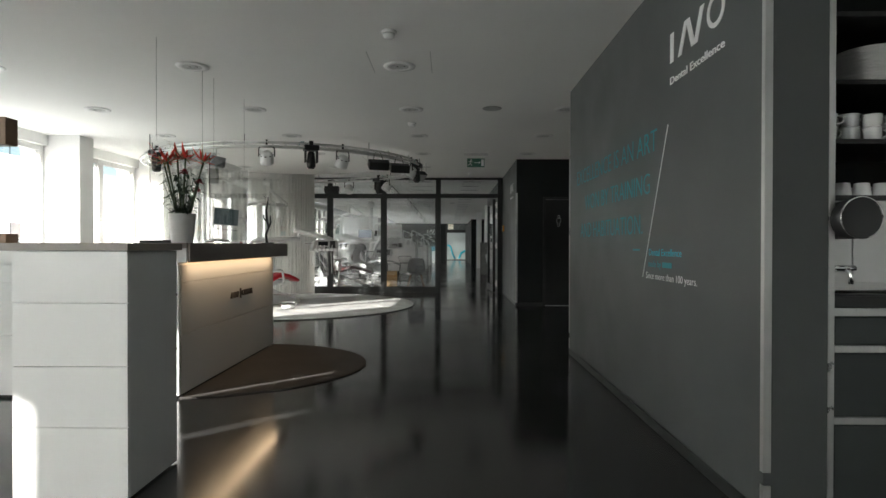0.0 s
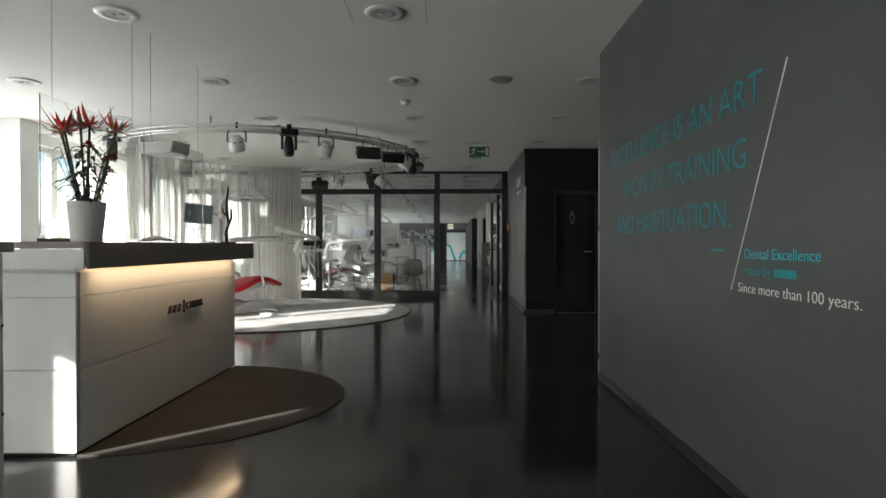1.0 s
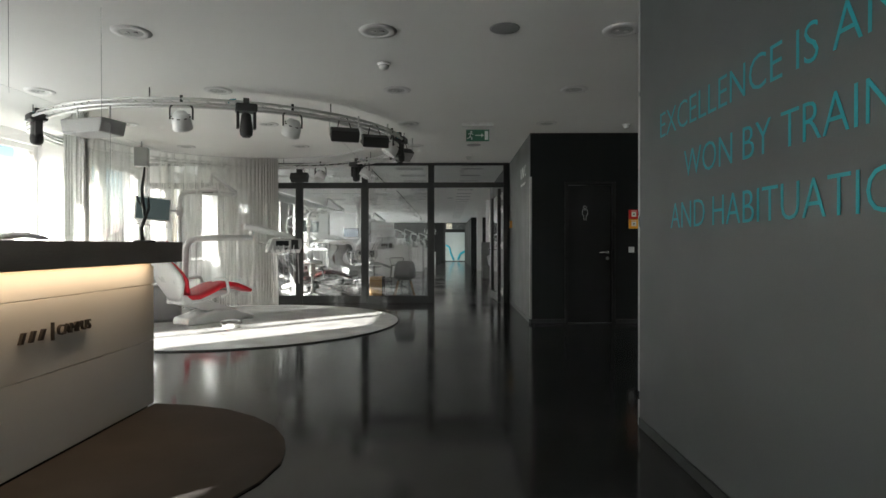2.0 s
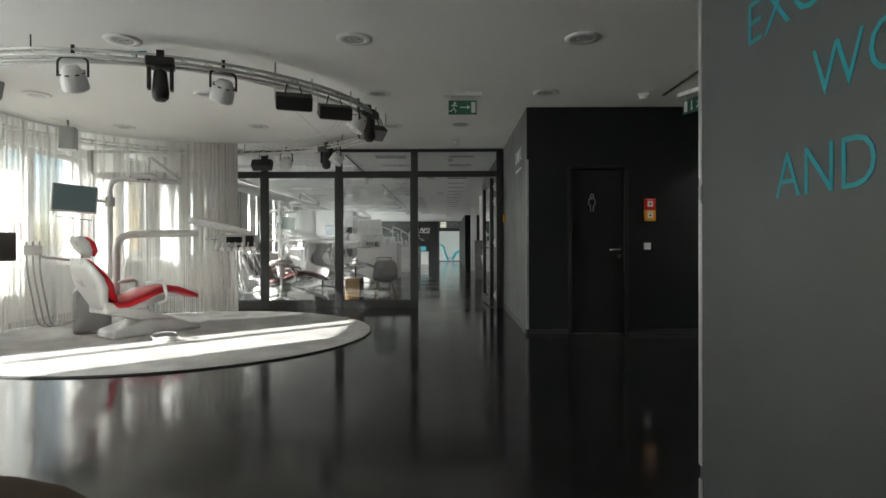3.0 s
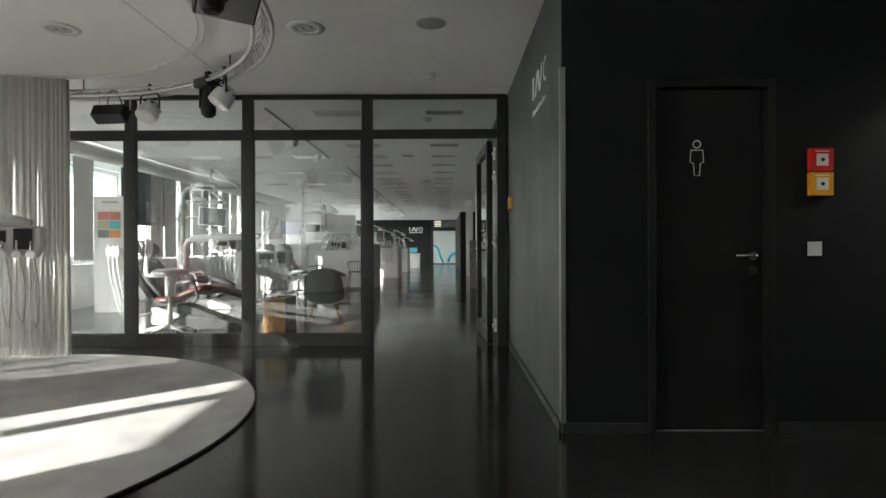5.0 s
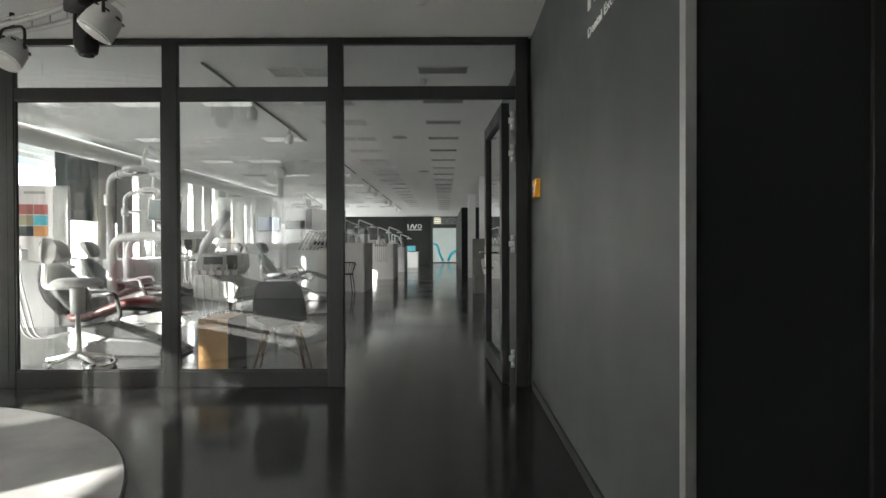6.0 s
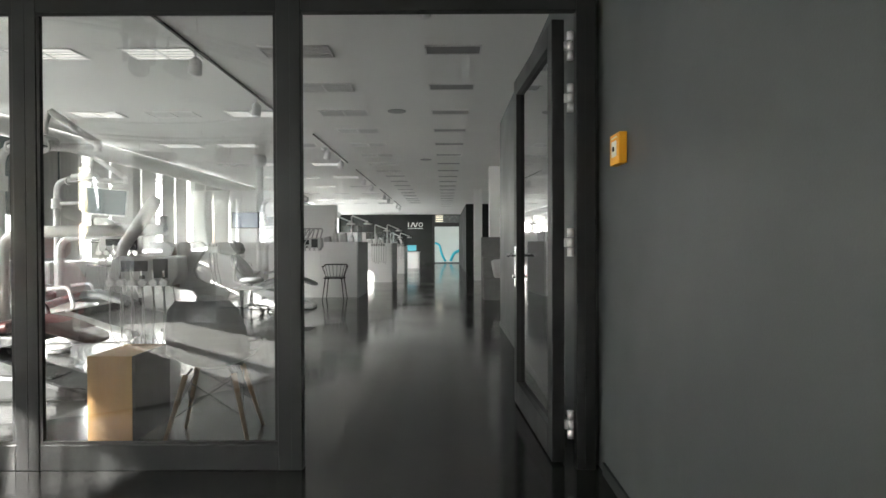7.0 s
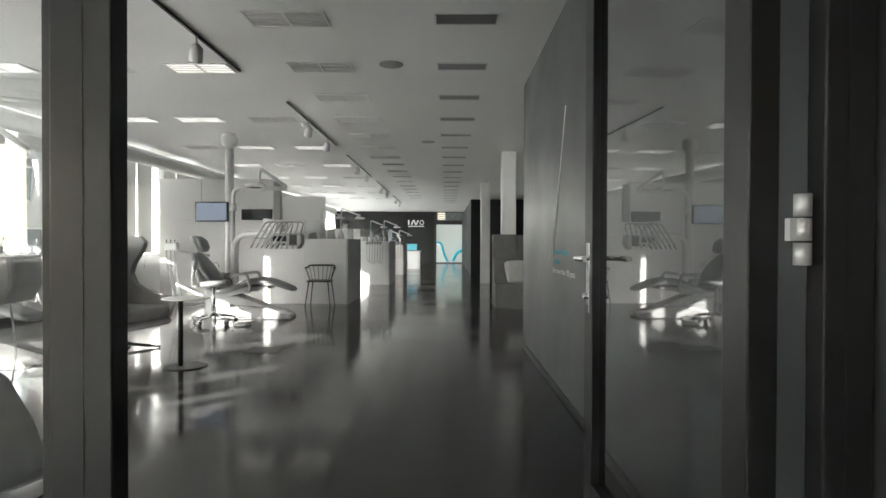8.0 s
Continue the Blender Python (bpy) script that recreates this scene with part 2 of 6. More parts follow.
def arc(cx, cy, r, a0, a1, n):
    return [(cx + r * math.cos(radians(a0 + (a1 - a0) * k / n)), cy + r * math.sin(radians(a0 + (a1 - a0) * k / n))) for k in range(n + 1)]


def bend(points, r=0.12, n=6):
    """A line of points with its corners rounded."""
    out = [Vector(points[0])]
    for a, b, c in zip(points, points[1:], points[2:]):
        a, b, c = Vector(a), Vector(b), Vector(c)
        u, v = (a - b), (c - b)
        q = min(r, u.length / 2.1, v.length / 2.1)
        p0, p1 = b + u.normalized() * q, b + v.normalized() * q
        for k in range(n + 1):
            t = k / n
            out.append((1 - t) ** 2 * p0 + 2 * t * (1 - t) * b + t * t * p1)
    out.append(Vector(points[-1]))
    return out


def sag(a, b, drop, n=8):
    a, b = Vector(a), Vector(b)
    return [a.lerp(b, k / n) - Vector((0, 0, drop * 4 * (k / n) * (1 - k / n))) for k in range(n + 1)]


def finish(bm, name, mat):
    bmesh.ops.recalc_face_normals(bm, faces=bm.faces[:])
    mesh = bpy.data.meshes.new(name)
    bm.to_mesh(mesh)
    bm.free()
    mesh.materials.append(mat)
    return mesh


def part(name, bm, mat, parent, label=""):
    ob = new(name, finish(bm, name, mat))
    ob.parent = parent
    return tagged(ob, label)


def thing(name, place, label, category, group=""):
    ob = new(name)
    ob.empty_display_size = 0.1
    ob.matrix_world = place
    return tagged(ob, label, category, group)


def solid(name, bm, mat, label, category, group="", kind=""):
    return tagged(new(name, finish(bm, name, mat)), label, category, group, kind)


def structure(name, bm, mat, label="", category=""):
    return tagged(new(name, finish(bm, name, mat)), label, category, "", "structure")


B = bmesh.new


def lettering(text, width, height, mat, place, parent, depth=0.004, label="", thin=0.0):
    """Raised letters from the built-in font, fitted to a width and a height of capitals, with their lower left corner at place."""
    c = bpy.data.curves.new("letters", "FONT")
    c.body, c.extrude, c.resolution_u, c.offset = text, depth / 2, 3, thin
    tmp = bpy.data.objects.new("letters", c)
    scene.collection.objects.link(tmp)
    bpy.context.view_layer.update()
    mesh = bpy.data.meshes.new_from_object(tmp.evaluated_get(bpy.context.evaluated_depsgraph_get()))
    bpy.data.objects.remove(tmp)
    xs, ys = [v.co.x for v in mesh.vertices], [v.co.y for v in mesh.vertices]
    sx = width / (max(xs) - min(xs))
    sy = height / 0.69
    x0 = min(xs)
    for v in mesh.vertices:
        v.co = ((v.co.x - x0) * sx, v.co.y * sy, v.co.z)
    bm = bmesh.new()
    bm.from_mesh(mesh)
    bpy.data.meshes.remove(mesh)
    left, letters = set(bm.faces), []
    while left:
        grown, edge = set(), [left.pop()]
        while edge:
            face = edge.pop()
            grown.add(face)
            for other in (f for v in face.verts for f in v.link_faces if f in left):
                left.discard(other)
                edge.append(other)
        span = [v.co.x for f in grown for v in f.verts]
        letters.append([min(span), max(span), grown])
    letters.sort(key=lambda q: q[0])
    joined = letters[:1]
    for lo, hi, faces in letters[1:]:
        if lo < joined[-1][1] - 0.5 * (hi - lo):
            joined[-1][1] = max(hi, joined[-1][1])
            joined[-1][2] |= faces
        else:
            joined.append([lo, hi, faces])
    for lo, hi, faces in joined:
        order = sorted({v for f in faces for v in f.verts}, key=lambda v: v.index)
        index = {v: k for k, v in enumerate(order)}
        one = bpy.data.meshes.new("letter")
        one.from_pydata([v.co[:] for v in order], [], [[index[v] for v in f.verts] for f in sorted(faces, key=lambda f: f.index)])
        one.materials.append(mat)
        ob = new("letter", one)
        ob.parent = parent
        ob.matrix_basis = place
        tagged(ob, label)
    bm.free()


# the large structure
H = 2.78
FAR = 44.05


def facing_west(x, y, z):
    return Matrix(((0, 0, -1, x), (-1, 0, 0, y), (0, 1, 0, z), (0, 0, 0, 1)))


def facing_east(x, y, z):
    return Matrix(((0, 0, 1, x), (1, 0, 0, y), (0, 1, 0, z), (0, 0, 0, 1)))


def facing_south(x, y, z):
    return Matrix(((1, 0, 0, x), (0, 0, -1, y), (0, 1, 0, z), (0, 0, 0, 1)))


structure("floor", box(B(), -6.4, -4.2, -0.2, 5.2, FAR + 0.2, 0.0), FLOOR, "polished black screed floor", "floor")
structure("ceiling", box(B(), -6.4, -4.2, H, 5.2, FAR + 0.2, H + 0.2), CEILING, "white perforated plaster ceiling", "ceiling")
structure("wall_south", box(B(), -6.4, -4.4, 0, 5.2, -4.2, H), WHITE, "white plaster wall", "wall")
structure("wall_east", box(B(), 3.48, -4.2, 0, 3.7, 2.42, H), WHITE, "white plaster wall", "wall")
structure("wall_text", box(B(), 1.24, 2.41, 0, 1.5, 6.2, H), TEXT_WALL, "dark grey painted wall with a motto", "wall")
structure("wall_core", box(B(), 1.5, 3.035, 0, 3.7, 6.2, H), BLACK_WALL, "black wall behind the coffee niche", "wall")
structure("wall_notice", box(B(), 3.48, 6.2, 0, 3.7, 10.04, H), GREEN_WALL, "dark green-black wall with a notice", "wall")
# the black block with the toilet door, its front wall with an opening
bm = B()
box(bm, 1.2445, 11.0, 0, 1.77, 11.2, H)
box(bm, 2.46, 11.0, 0, 3.40, 11.2, H)
box(bm, 1.77, 11.0, 2.04, 2.46, 11.2, H)
structure("wall_block_front", bm, BLACK_WALL, "matt black wall with a toilet door", "wall")
structure("wall_block_side", slab(B(), [(1.24, 11.0), (1.244, 11.0), (1.244, 11.201), (1.44, 11.201), (1.44, 19.05), (1.24, 19.05), (1.24, 14.05), (1.266, 14.05)], 0, H), TEXT_WALL, "dark grey painted wall", "wall")
structure("wall_block_back", box(B(), 1.44, 18.85, 0, 5.0, 19.05, H), TEXT_WALL, "dark grey painted wall", "wall")
structure("wall_closet", box(B(), 1.44, 12.2, 0, 5.0, 12.4, H), BLACK_WALL)
structure("wall_side_room", box(B(), 5.0, 8.0, 0, 5.2, FAR, H), WHITE, "white plaster wall", "wall")
structure("wall_far", box(B(), -6.3, FAR, 0, 5.2, FAR + 0.2, H), BLACK_WALL, "dark far wall with a white emblem", "wall")
structure("wall_far_block", box(B(), 1.27, 33.0, 0, 5.0, FAR - 0.01, 2.62), BLACK_WALL, "black built-in block", "wall")
bm = B()
for y0, y1, x in ((2.44, 6.17, 1.24), (14.10, 19.05, 1.24)):
    box(bm, x - 0.012, y0, 0, x - 0.001, y1, 0.06, 0.002)
slab(bm, [(1.228, 11.03), (1.239, 11.03), (1.264, 13.93), (1.252, 13.93)], 0, 0.06)
box(bm, 1.24, 10.988, 0, 1.74, 10.999, 0.06)
box(bm, 2.50, 10.988, 0, 3.40, 10.999, 0.06)
box(bm, 3.468, 6.24, 0, 3.479, 10.03, 0.06)
structure("baseboard", bm, STEEL, "dark narrow skirting", "skirting")
bm = B()
for z0, z1 in ((0.004, 0.165), (0.22, H - 0.002)):
    box(bm, 1.236, 2.404, z0, 1.268, 2.4095, z1)
    box(bm, 1.236, 2.4095, z0, 1.2395, 2.43, z1)
structure("trim_a", bm, ALU, "aluminium corner bead", "trim")
bm = B()
for z0, z1 in ((0.004, 0.165), (0.22, H - 0.002)):
    box(bm, 1.236, 6.2005, z0, 1.268, 6.206, z1)
    box(bm, 1.236, 6.18, z0, 1.2395, 6.2005, z1)
structure("trim_b", bm, ALU, "aluminium corner bead", "trim")
bm = B()
box(bm, 1.232, 10.99, 0.06, 1.262, 10.9995, 2.14)
box(bm, 1.232, 10.9995, 0.06, 1.239, 11.03, 2.14)
structure("trim_c", bm, ALU, "aluminium corner bead", "trim")

# window wall: piers every 2.7 m, windows between them
PIERS = [8.6 + 2.7 * k for k in range(-5, 15)]
# four piers, mostly unseen, moved off the grid to place the sun streaks
PIERS[4] = 5.41
PIERS[6] = 11.12
PIERS[2] = 0.79
PIERS[1] = -1.9
for k, y in enumerate(PIERS):
    structure("pier_%d" % (k + 1), box(B(), -6.45, y, 0, -6.02 if k == 2 else -5.55, y + 0.34, H, 0.004), WHITE, "white plaster window pier", "pier")
bm = B()
box(bm, -6.45, PIERS[0] + 0.34, 2.62, -6.0, PIERS[0] + 0.35, H)
for a, b in zip(PIERS, PIERS[1:]):
    box(bm, -6.45, a + 0.34, 2.62, -6.02, b, H)
    box(bm, -6.45, a + 0.34, 0, -6.02, b, 0.78)
structure("wall_west", bm, WHITE, "white window parapet and lintel", "wall")
number = 0
for a, b in zip(PIERS, PIERS[1:]):
    number += 1
    y0, y1 = a + 0.34, b
    mid = (y0 + y1) / 2
    win = tagged(new("window_%d" % number), "white two-leaf window", "window", "", "structure")
    win.matrix_world = pose(-6.14, 0, 0)
    bm = B()
    for p, q in ((y0, y0 + 0.08), (mid - 0.07, mid + 0.07), (y1 - 0.08, y1)):
        box(bm, -0.05, p, 0.8, 0.05, q, 2.62, 0.006)
    for p, q in ((0.8, 0.88), (2.54, 2.62)):
        box(bm, -0.045, y0 + 0.07, p, 0.045, y1 - 0.07, q, 0.006)
    part("window_frame", bm, WHITE_PLASTIC, win)
    part("window_sill", box(B(), -0.02, y0, 0.782, 0.22, y1, 0.80, 0.003), WHITE_PLASTIC, win)
    for p, q in ((y0 + 0.08, mid - 0.07), (mid + 0.07, y1 - 0.08)):
        pane = part("pane", box(B(), -0.012, p, 0.88, 0.012, q, 2.54), GLASS, win)
        pane.visible_shadow = False
    bm = B()
    box(bm, 0.05, mid - 0.05, 1.5, 0.062, mid - 0.02, 1.58, 0.003)
    tube(bm, bend([(0.06, mid - 0.035, 1.54), (0.1, mid - 0.035, 1.54), (0.1, mid - 0.035, 1.42)], 0.02), 0.008, 6)
    part("window_handle", bm, ALU, win)
# boxed duct along the far room's windows
bm = B()
tube(bm, [(-4.85, 14.1, 2.58), (-4.85, 40, 2.58)], 0.13, 20)
structure("trim_duct", bm, WHITE, "white round ventilation duct under the ceiling", "duct")

# outside
bm = B()
box(bm, -900, -900, -5.2, -6.6, 900, -5.0)
structure("ground", bm, LAND, "hazy land outside the windows", "ground")


def house(x, y, w, d, h, turn):
    h0 = thing("house", pose(x, y, -5, 0, 0, turn), "pale rendered house with a tiled roof", "house", "houses outside")
    part("wall", box(B(), -w / 2, -d / 2, 0, w / 2, d / 2, h), FAR_WALL, h0)
    part("roof", profile_y(B(), [(-w / 2 - 0.4, h), (w / 2 + 0.4, h), (0, h + w * 0.35)], -d / 2 - 0.4, d / 2 + 0.4), ROOF, h0)
    for k in range(3):
        part("window", box(B(), w / 2 - 0.02, -d / 2 + d * (k + 0.5) / 3 - 0.5, h * 0.45, w / 2 + 0.03, -d / 2 + d * (k + 0.5) / 3 + 0.5, h * 0.45 + 1.3), SCREEN, h0)


for x, y, w, d, h, turn in ((-42, 44, 9, 14, 6.5, 12), (-60, 75, 10, 12, 7, -20), (-38, 70, 8, 12, 6, 40), (-75, 50, 12, 18, 8, 5), (-55, 110, 10, 16, 8, 30)):
    house(x, y, w, d, h, turn)

# glazed partition between lobby and show room
part_x = [(-2.97, -2.85), (-1.67, -1.55), (-0.352, -0.23)]
glazing = tagged(new("partition"), "dark steel glazed partition with an open door", "partition", "", "structure")
Y0, Y1 = 13.99, 14.043
posts = [(-6.0, -5.9), (-4.37, -4.25)] + part_x + [(1.14, 1.238)]
for p, q in posts:
    # one steel throughout; the right-hand post's shade is put into a darker colour
    part("post", box(B(), p, Y0 - 0.003, 0, q, Y1 + 0.003, H - 0.003, 0.004), BLACK_AND_SHADED_STEEL if p > 1 else STEEL, glazing)
    part("cover_strip", box(B(), (p + q) / 2 - 0.006, Y0 - 0.0045, 0.01, (p + q) / 2 + 0.006, Y0 - 0.0035, H - 0.01), BLACK_AND_SHADED_STEEL if p > 1 else STEEL, glazing)
for (_, p), (q, _) in zip(posts, posts[1:]):
    part("top_rail", box(B(), p, Y0, 2.725, q, Y1, H - 0.003, 0.004), STEEL, glazing)
    part("transom", box(B(), p, Y0, 2.29, q, Y1, 2.39, 0.004), STEEL, glazing)
    part("pane", box(B(), p + 0.002, 14.005, 2.391, q - 0.002, 14.013, 2.724), PARTITION_GLASS, glazing).visible_shadow = False
    if p < -0.3:
        part("bottom_rail", box(B(), p, Y0, 0.0, q, Y1, 0.13, 0.004), STEEL, glazing)
        part("pane", box(B(), p + 0.002, 14.005, 0.131, q - 0.002, 14.013, 2.289), PARTITION_GLASS, glazing).visible_shadow = False
        bead = B()
        for z in (0.131, 2.274):
            box(bead, p + 0.001, 13.992, z, q - 0.001, 14.004, z + 0.015)
        for x in (p + 0.001, q - 0.016):
            box(bead, x, 13.992, 0.147, x + 0.015, 14.004, 2.273)
        part("glazing_bead", bead, BLACK, glazing)

# its door leaf, standing open into the show room
leaf = tagged(new("door_1"), "open dark steel glass door with steel lever", "door", "", "structure")
leaf.matrix_world = pose(1.095, 14.06, 0, 0, 0, 92.7)
W = 1.16
bm = B()
box(bm, 0, 0.0, 0.012, 0.1, 0.065, 2.27, 0.004)
box(bm, W - 0.1, 0.0, 0.012, W, 0.065, 2.27, 0.004)
box(bm, 0.1, 0.0, 2.16, W - 0.1, 0.065, 2.27, 0.003)
box(bm, 0.1, 0.0, 0.012, W - 0.1, 0.065, 0.17, 0.003)
# leaf frame is the same steel, its shade put into the colour
part("leaf_frame", bm, BLACK_AND_SHADED_STEEL, leaf)
part("pane", box(B(), 0.099, 0.028, 0.169, W - 0.099, 0.036, 2.161), PARTITION_GLASS, leaf).visible_shadow = False
for side in (-1, 1):
    yy = 0.0 if side < 0 else 0.065
    bm = B()
    tube(bm, bend([(W - 0.05, yy, 1.05), (W - 0.05, yy + side * 0.055, 1.05), (W - 0.19, yy + side * 0.055, 1.05)], 0.02), 0.011, 10)
    box(bm, W - 0.07, yy - 0.004, 0.83, W - 0.03, yy + 0.004, 1.11, 0.003)
    tube(bm, [(W - 0.05, yy, 0.90), (W - 0.05, yy + side * 0.02, 0.90)], 0.012, 10)
    part("door_handle", bm, CHROME, leaf, "steel lever with plate")
for z in (0.22, 1.137, 1.86, 2.12):
    bm = B()
    for dz in (-0.07, -0.022, 0.026):
        tube(bm, [(-0.045, -0.018, z + dz), (-0.045, -0.018, z + dz + 0.044)], 0.0165, 14)
    box(bm, -0.052, -0.002, z - 0.022, -0.036, 0.012, z + 0.022)
    part("hinge", bm, HINGE, leaf, "satin steel hinge")
part("door_closer", box(B(), 0.3, -0.055, 2.19, 0.62, -0.002, 2.25, 0.006), STEEL, leaf)

# toilet door
wc = tagged(new("door_2"), "black closed toilet door with steel lever", "door", "", "structure")
wc.matrix_world = pose(0, 11.0, 0)
bm = B()
box(bm, 1.745, -0.012, 0, 1.79, 0.09, 2.065, 0.003)
box(bm, 2.44, -0.012, 0, 2.485, 0.09, 2.065, 0.003)
box(bm, 1.79, -0.012, 2.02, 2.44, 0.09, 2.065, 0.003)
part("door_frame", bm, BLACK_AND_SHADED_STEEL, wc)
part("door_leaf", box(B(), 1.793, 0.045, 0.012, 2.437, 0.085, 2.017, 0.003), BLACK_AND_SHADED_STEEL, wc)
part("threshold", box(B(), 1.79, 0.03, 0.0005, 2.44, 0.045, 0.006), ALU, wc)
bm = B()
tube(bm, bend([(2.38, 0.045, 1.035), (2.38, -0.015, 1.035), (2.25, -0.015, 1.035)], 0.02), 0.010, 10)
tube(bm, [(2.38, 0.045, 1.035), (2.38, 0.036, 1.035)], 0.027, 18)
tube(bm, [(2.38, 0.045, 0.95), (2.38, 0.036, 0.95)], 0.026, 18)
part("door_handle", bm, CHROME, wc, "steel lever with round plates")
# plain outline emblem on the door
bm = B()
tube(bm, [(2.05 + 0.022 * math.cos(a), 0.0425, 1.695 + 0.022 * math.sin(a)) for a in (2 * math.pi * k / 16 for k in range(17))], 0.003, 6)
tube(bm, [(2.05 + x, 0.0425, z - 0.02) for x, z in ((-0.035, 1.68), (0.035, 1.68), (0.04, 1.61), (0.02, 1.6), (0.015, 1.53), (-0.015, 1.53), (-0.02, 1.6), (-0.04, 1.61), (-0.035, 1.68))], 0.003, 6)
part("emblem", bm, WHITE_LETTERS, wc, "thin white outline emblem")

# grey framed glazed door to the side room, standing open
side = tagged(new("door_3"), "grey framed door with matt glass standing open", "door", "", "structure")
bm = B()
box(bm, 3.402, 11.0, 0, 3.475, 11.12, H - 0.004, 0.004)
box(bm, 3.482, 10.042, 0, 3.56, 10.12, H - 0.004, 0.004)
box(bm, 3.43, 10.121, 2.13, 3.50, 10.999, 2.23, 0.004)
box(bm, 3.43, 10.121, H - 0.06, 3.50, 10.999, H - 0.004, 0.004)
part("door_frame", bm, GREY_FRAME, side)
part("fanlight", box(B(), 3.46, 10.12, 2.23, 3.47, 11.0, H - 0.06), DARK_FANLIGHT, side)
bm = B()
box(bm, 3.56, 10.98, 0.012, 3.66, 11.03, 2.11, 0.004)
box(bm, 4.32, 10.98, 0.012, 4.42, 11.03, 2.11, 0.004)
for z0, z1 in ((0.012, 0.13), (1.01, 1.11), (2.04, 2.11)):
    box(bm, 3.66, 10.98, z0, 4.32, 11.03, z1, 0.003)
part("leaf_frame", bm, GREY_FRAME, side)
for z0, z1 in ((0.13, 1.01), (1.11, 2.04)):
    part("pane", box(B(), 3.66, 11.0, z0, 4.32, 11.01, z1), MATT_GLASS, side)
for z in (0.2, 1.8):
    bm = B()
    tube(bm, [(3.535, 10.972, z - 0.06), (3.535, 10.972, z + 0.06)], 0.016, 12)
    box(bm, 3.50, 10.975, z - 0.03, 3.57, 10.98, z + 0.03)
    part("hinge", bm, GREY_FRAME, side)
part("strip", box(B(), 3.505, 10.99, 0.01, 3.55, 11.06, 2.11), STEEL, side)

# ceiling details that belong to the building
bm = B()
box(bm, 2.685, 8.4, H - 0.012, 2.715, 10.43, H - 0.001)
structure("trim_slot", bm, BLACK, "dark narrow slot in the ceiling", "slot")
bm = B()
for x, y0, y1 in ((-1.63, 10.6, 13.4), (-4.9, 11.4, 12.6), (-0.75, 4.9, 5.5), (-0.21, 4.9, 5.5)):
    box(bm, x - 0.003, y0, H - 0.002, x + 0.003, y1, H + 0.01)
structure("trim_seam", bm, GREY_FRAME, "fine board joints in the ceiling", "joint")
bm = B()
for p in (arc(-3.2, 11.2, 2.05, 0, 360, 72), arc(-3.2, 11.2, 2.10, 0, 360, 72)):
    tube(bm, [(x, y, H - 0.02) for x, y in p], 0.008, 6, False)
structure("trim_curtain_rail", bm, WHITE_PLASTIC, "white round curtain rail", "curtain rail")
# far glass door in the end wall
fd = tagged(new("door_4"), "glass door with a cyan curved print", "door", "", "structure")
bm = B()
for x in (-0.24, 1.29):
    box(bm, x, FAR - 0.07, 0, x + 0.12, FAR - 0.002, 2.76, 0.004)
box(bm, -0.12, FAR - 0.07, 2.08, 1.29, FAR - 0.002, 2.30, 0.004)
box(bm, -0.12, FAR - 0.07, 2.72, 1.29, FAR - 0.002, 2.76, 0.004)
box(bm, -0.12, FAR - 0.07, 0.0, 1.29, FAR - 0.002, 0.05, 0.004)
part("door_frame", bm, BLACK, fd)
# opaque pane with a weak glow in place of the daylight behind it
part("pane", box(B(), -0.12, FAR - 0.04, 0.05, 1.29, FAR - 0.02, 2.08), glow("daylight_as_glow", (0.40, 0.45, 0.44), 0.035), fd)
part("fanlight", box(B(), -0.12, FAR - 0.04, 2.30, 1.29, FAR - 0.02, 2.72), DARK_FANLIGHT, fd)
# glowing bars imitate a lamp's reflection in the fanlight
for z in (2.36, 2.46, 2.56, 2.66):
    part("lamp_reflection", box(B(), -0.05, FAR - 0.05, z, 0.36, FAR - 0.041, z + 0.045), glow("reflection_stripe", (1.0, 0.93, 0.75), 0.16), fd, "glowing stripe for a lamp's reflection in the fanlight")
bm = B()
tube(bm, bend([(-0.1, FAR - 0.05, 1.16), (0.16, FAR - 0.05, 1.05), (0.28, FAR - 0.05, 0.5), (0.5, FAR - 0.05, 0.10)], 0.3), 0.06, 8)
part("printed_curve", bm, CYAN, fd)
bm = B()
tube(bm, bend([(0.78, FAR - 0.05, 0.12), (0.95, FAR - 0.05, 0.55), (1.28, FAR - 0.05, 0.72)], 0.3), 0.08, 8)
part("printed_curve", bm, CYAN, fd)

# side room behind the grey door: an unseen lamp added to brighten its glass
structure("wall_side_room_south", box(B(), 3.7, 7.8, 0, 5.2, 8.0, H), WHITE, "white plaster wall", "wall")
lamp = thing("side_room_lamp", pose(4.35, 10.2, H - 0.001), "unseen square ceiling lamp added to brighten the side room door", "ceiling lamp")
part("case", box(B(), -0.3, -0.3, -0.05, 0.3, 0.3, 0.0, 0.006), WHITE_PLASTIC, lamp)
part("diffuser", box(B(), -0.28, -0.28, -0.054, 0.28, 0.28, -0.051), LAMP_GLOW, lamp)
side_fill = new("side_room_fill_light", bpy.data.lights.new("side_room_fill_light", "AREA"))
side_fill.data.shape, side_fill.data.size, side_fill.data.energy = "SQUARE", 0.55, 2.0
side_fill.matrix_world = Matrix.Translation((4.35, 10.2, H - 0.07))


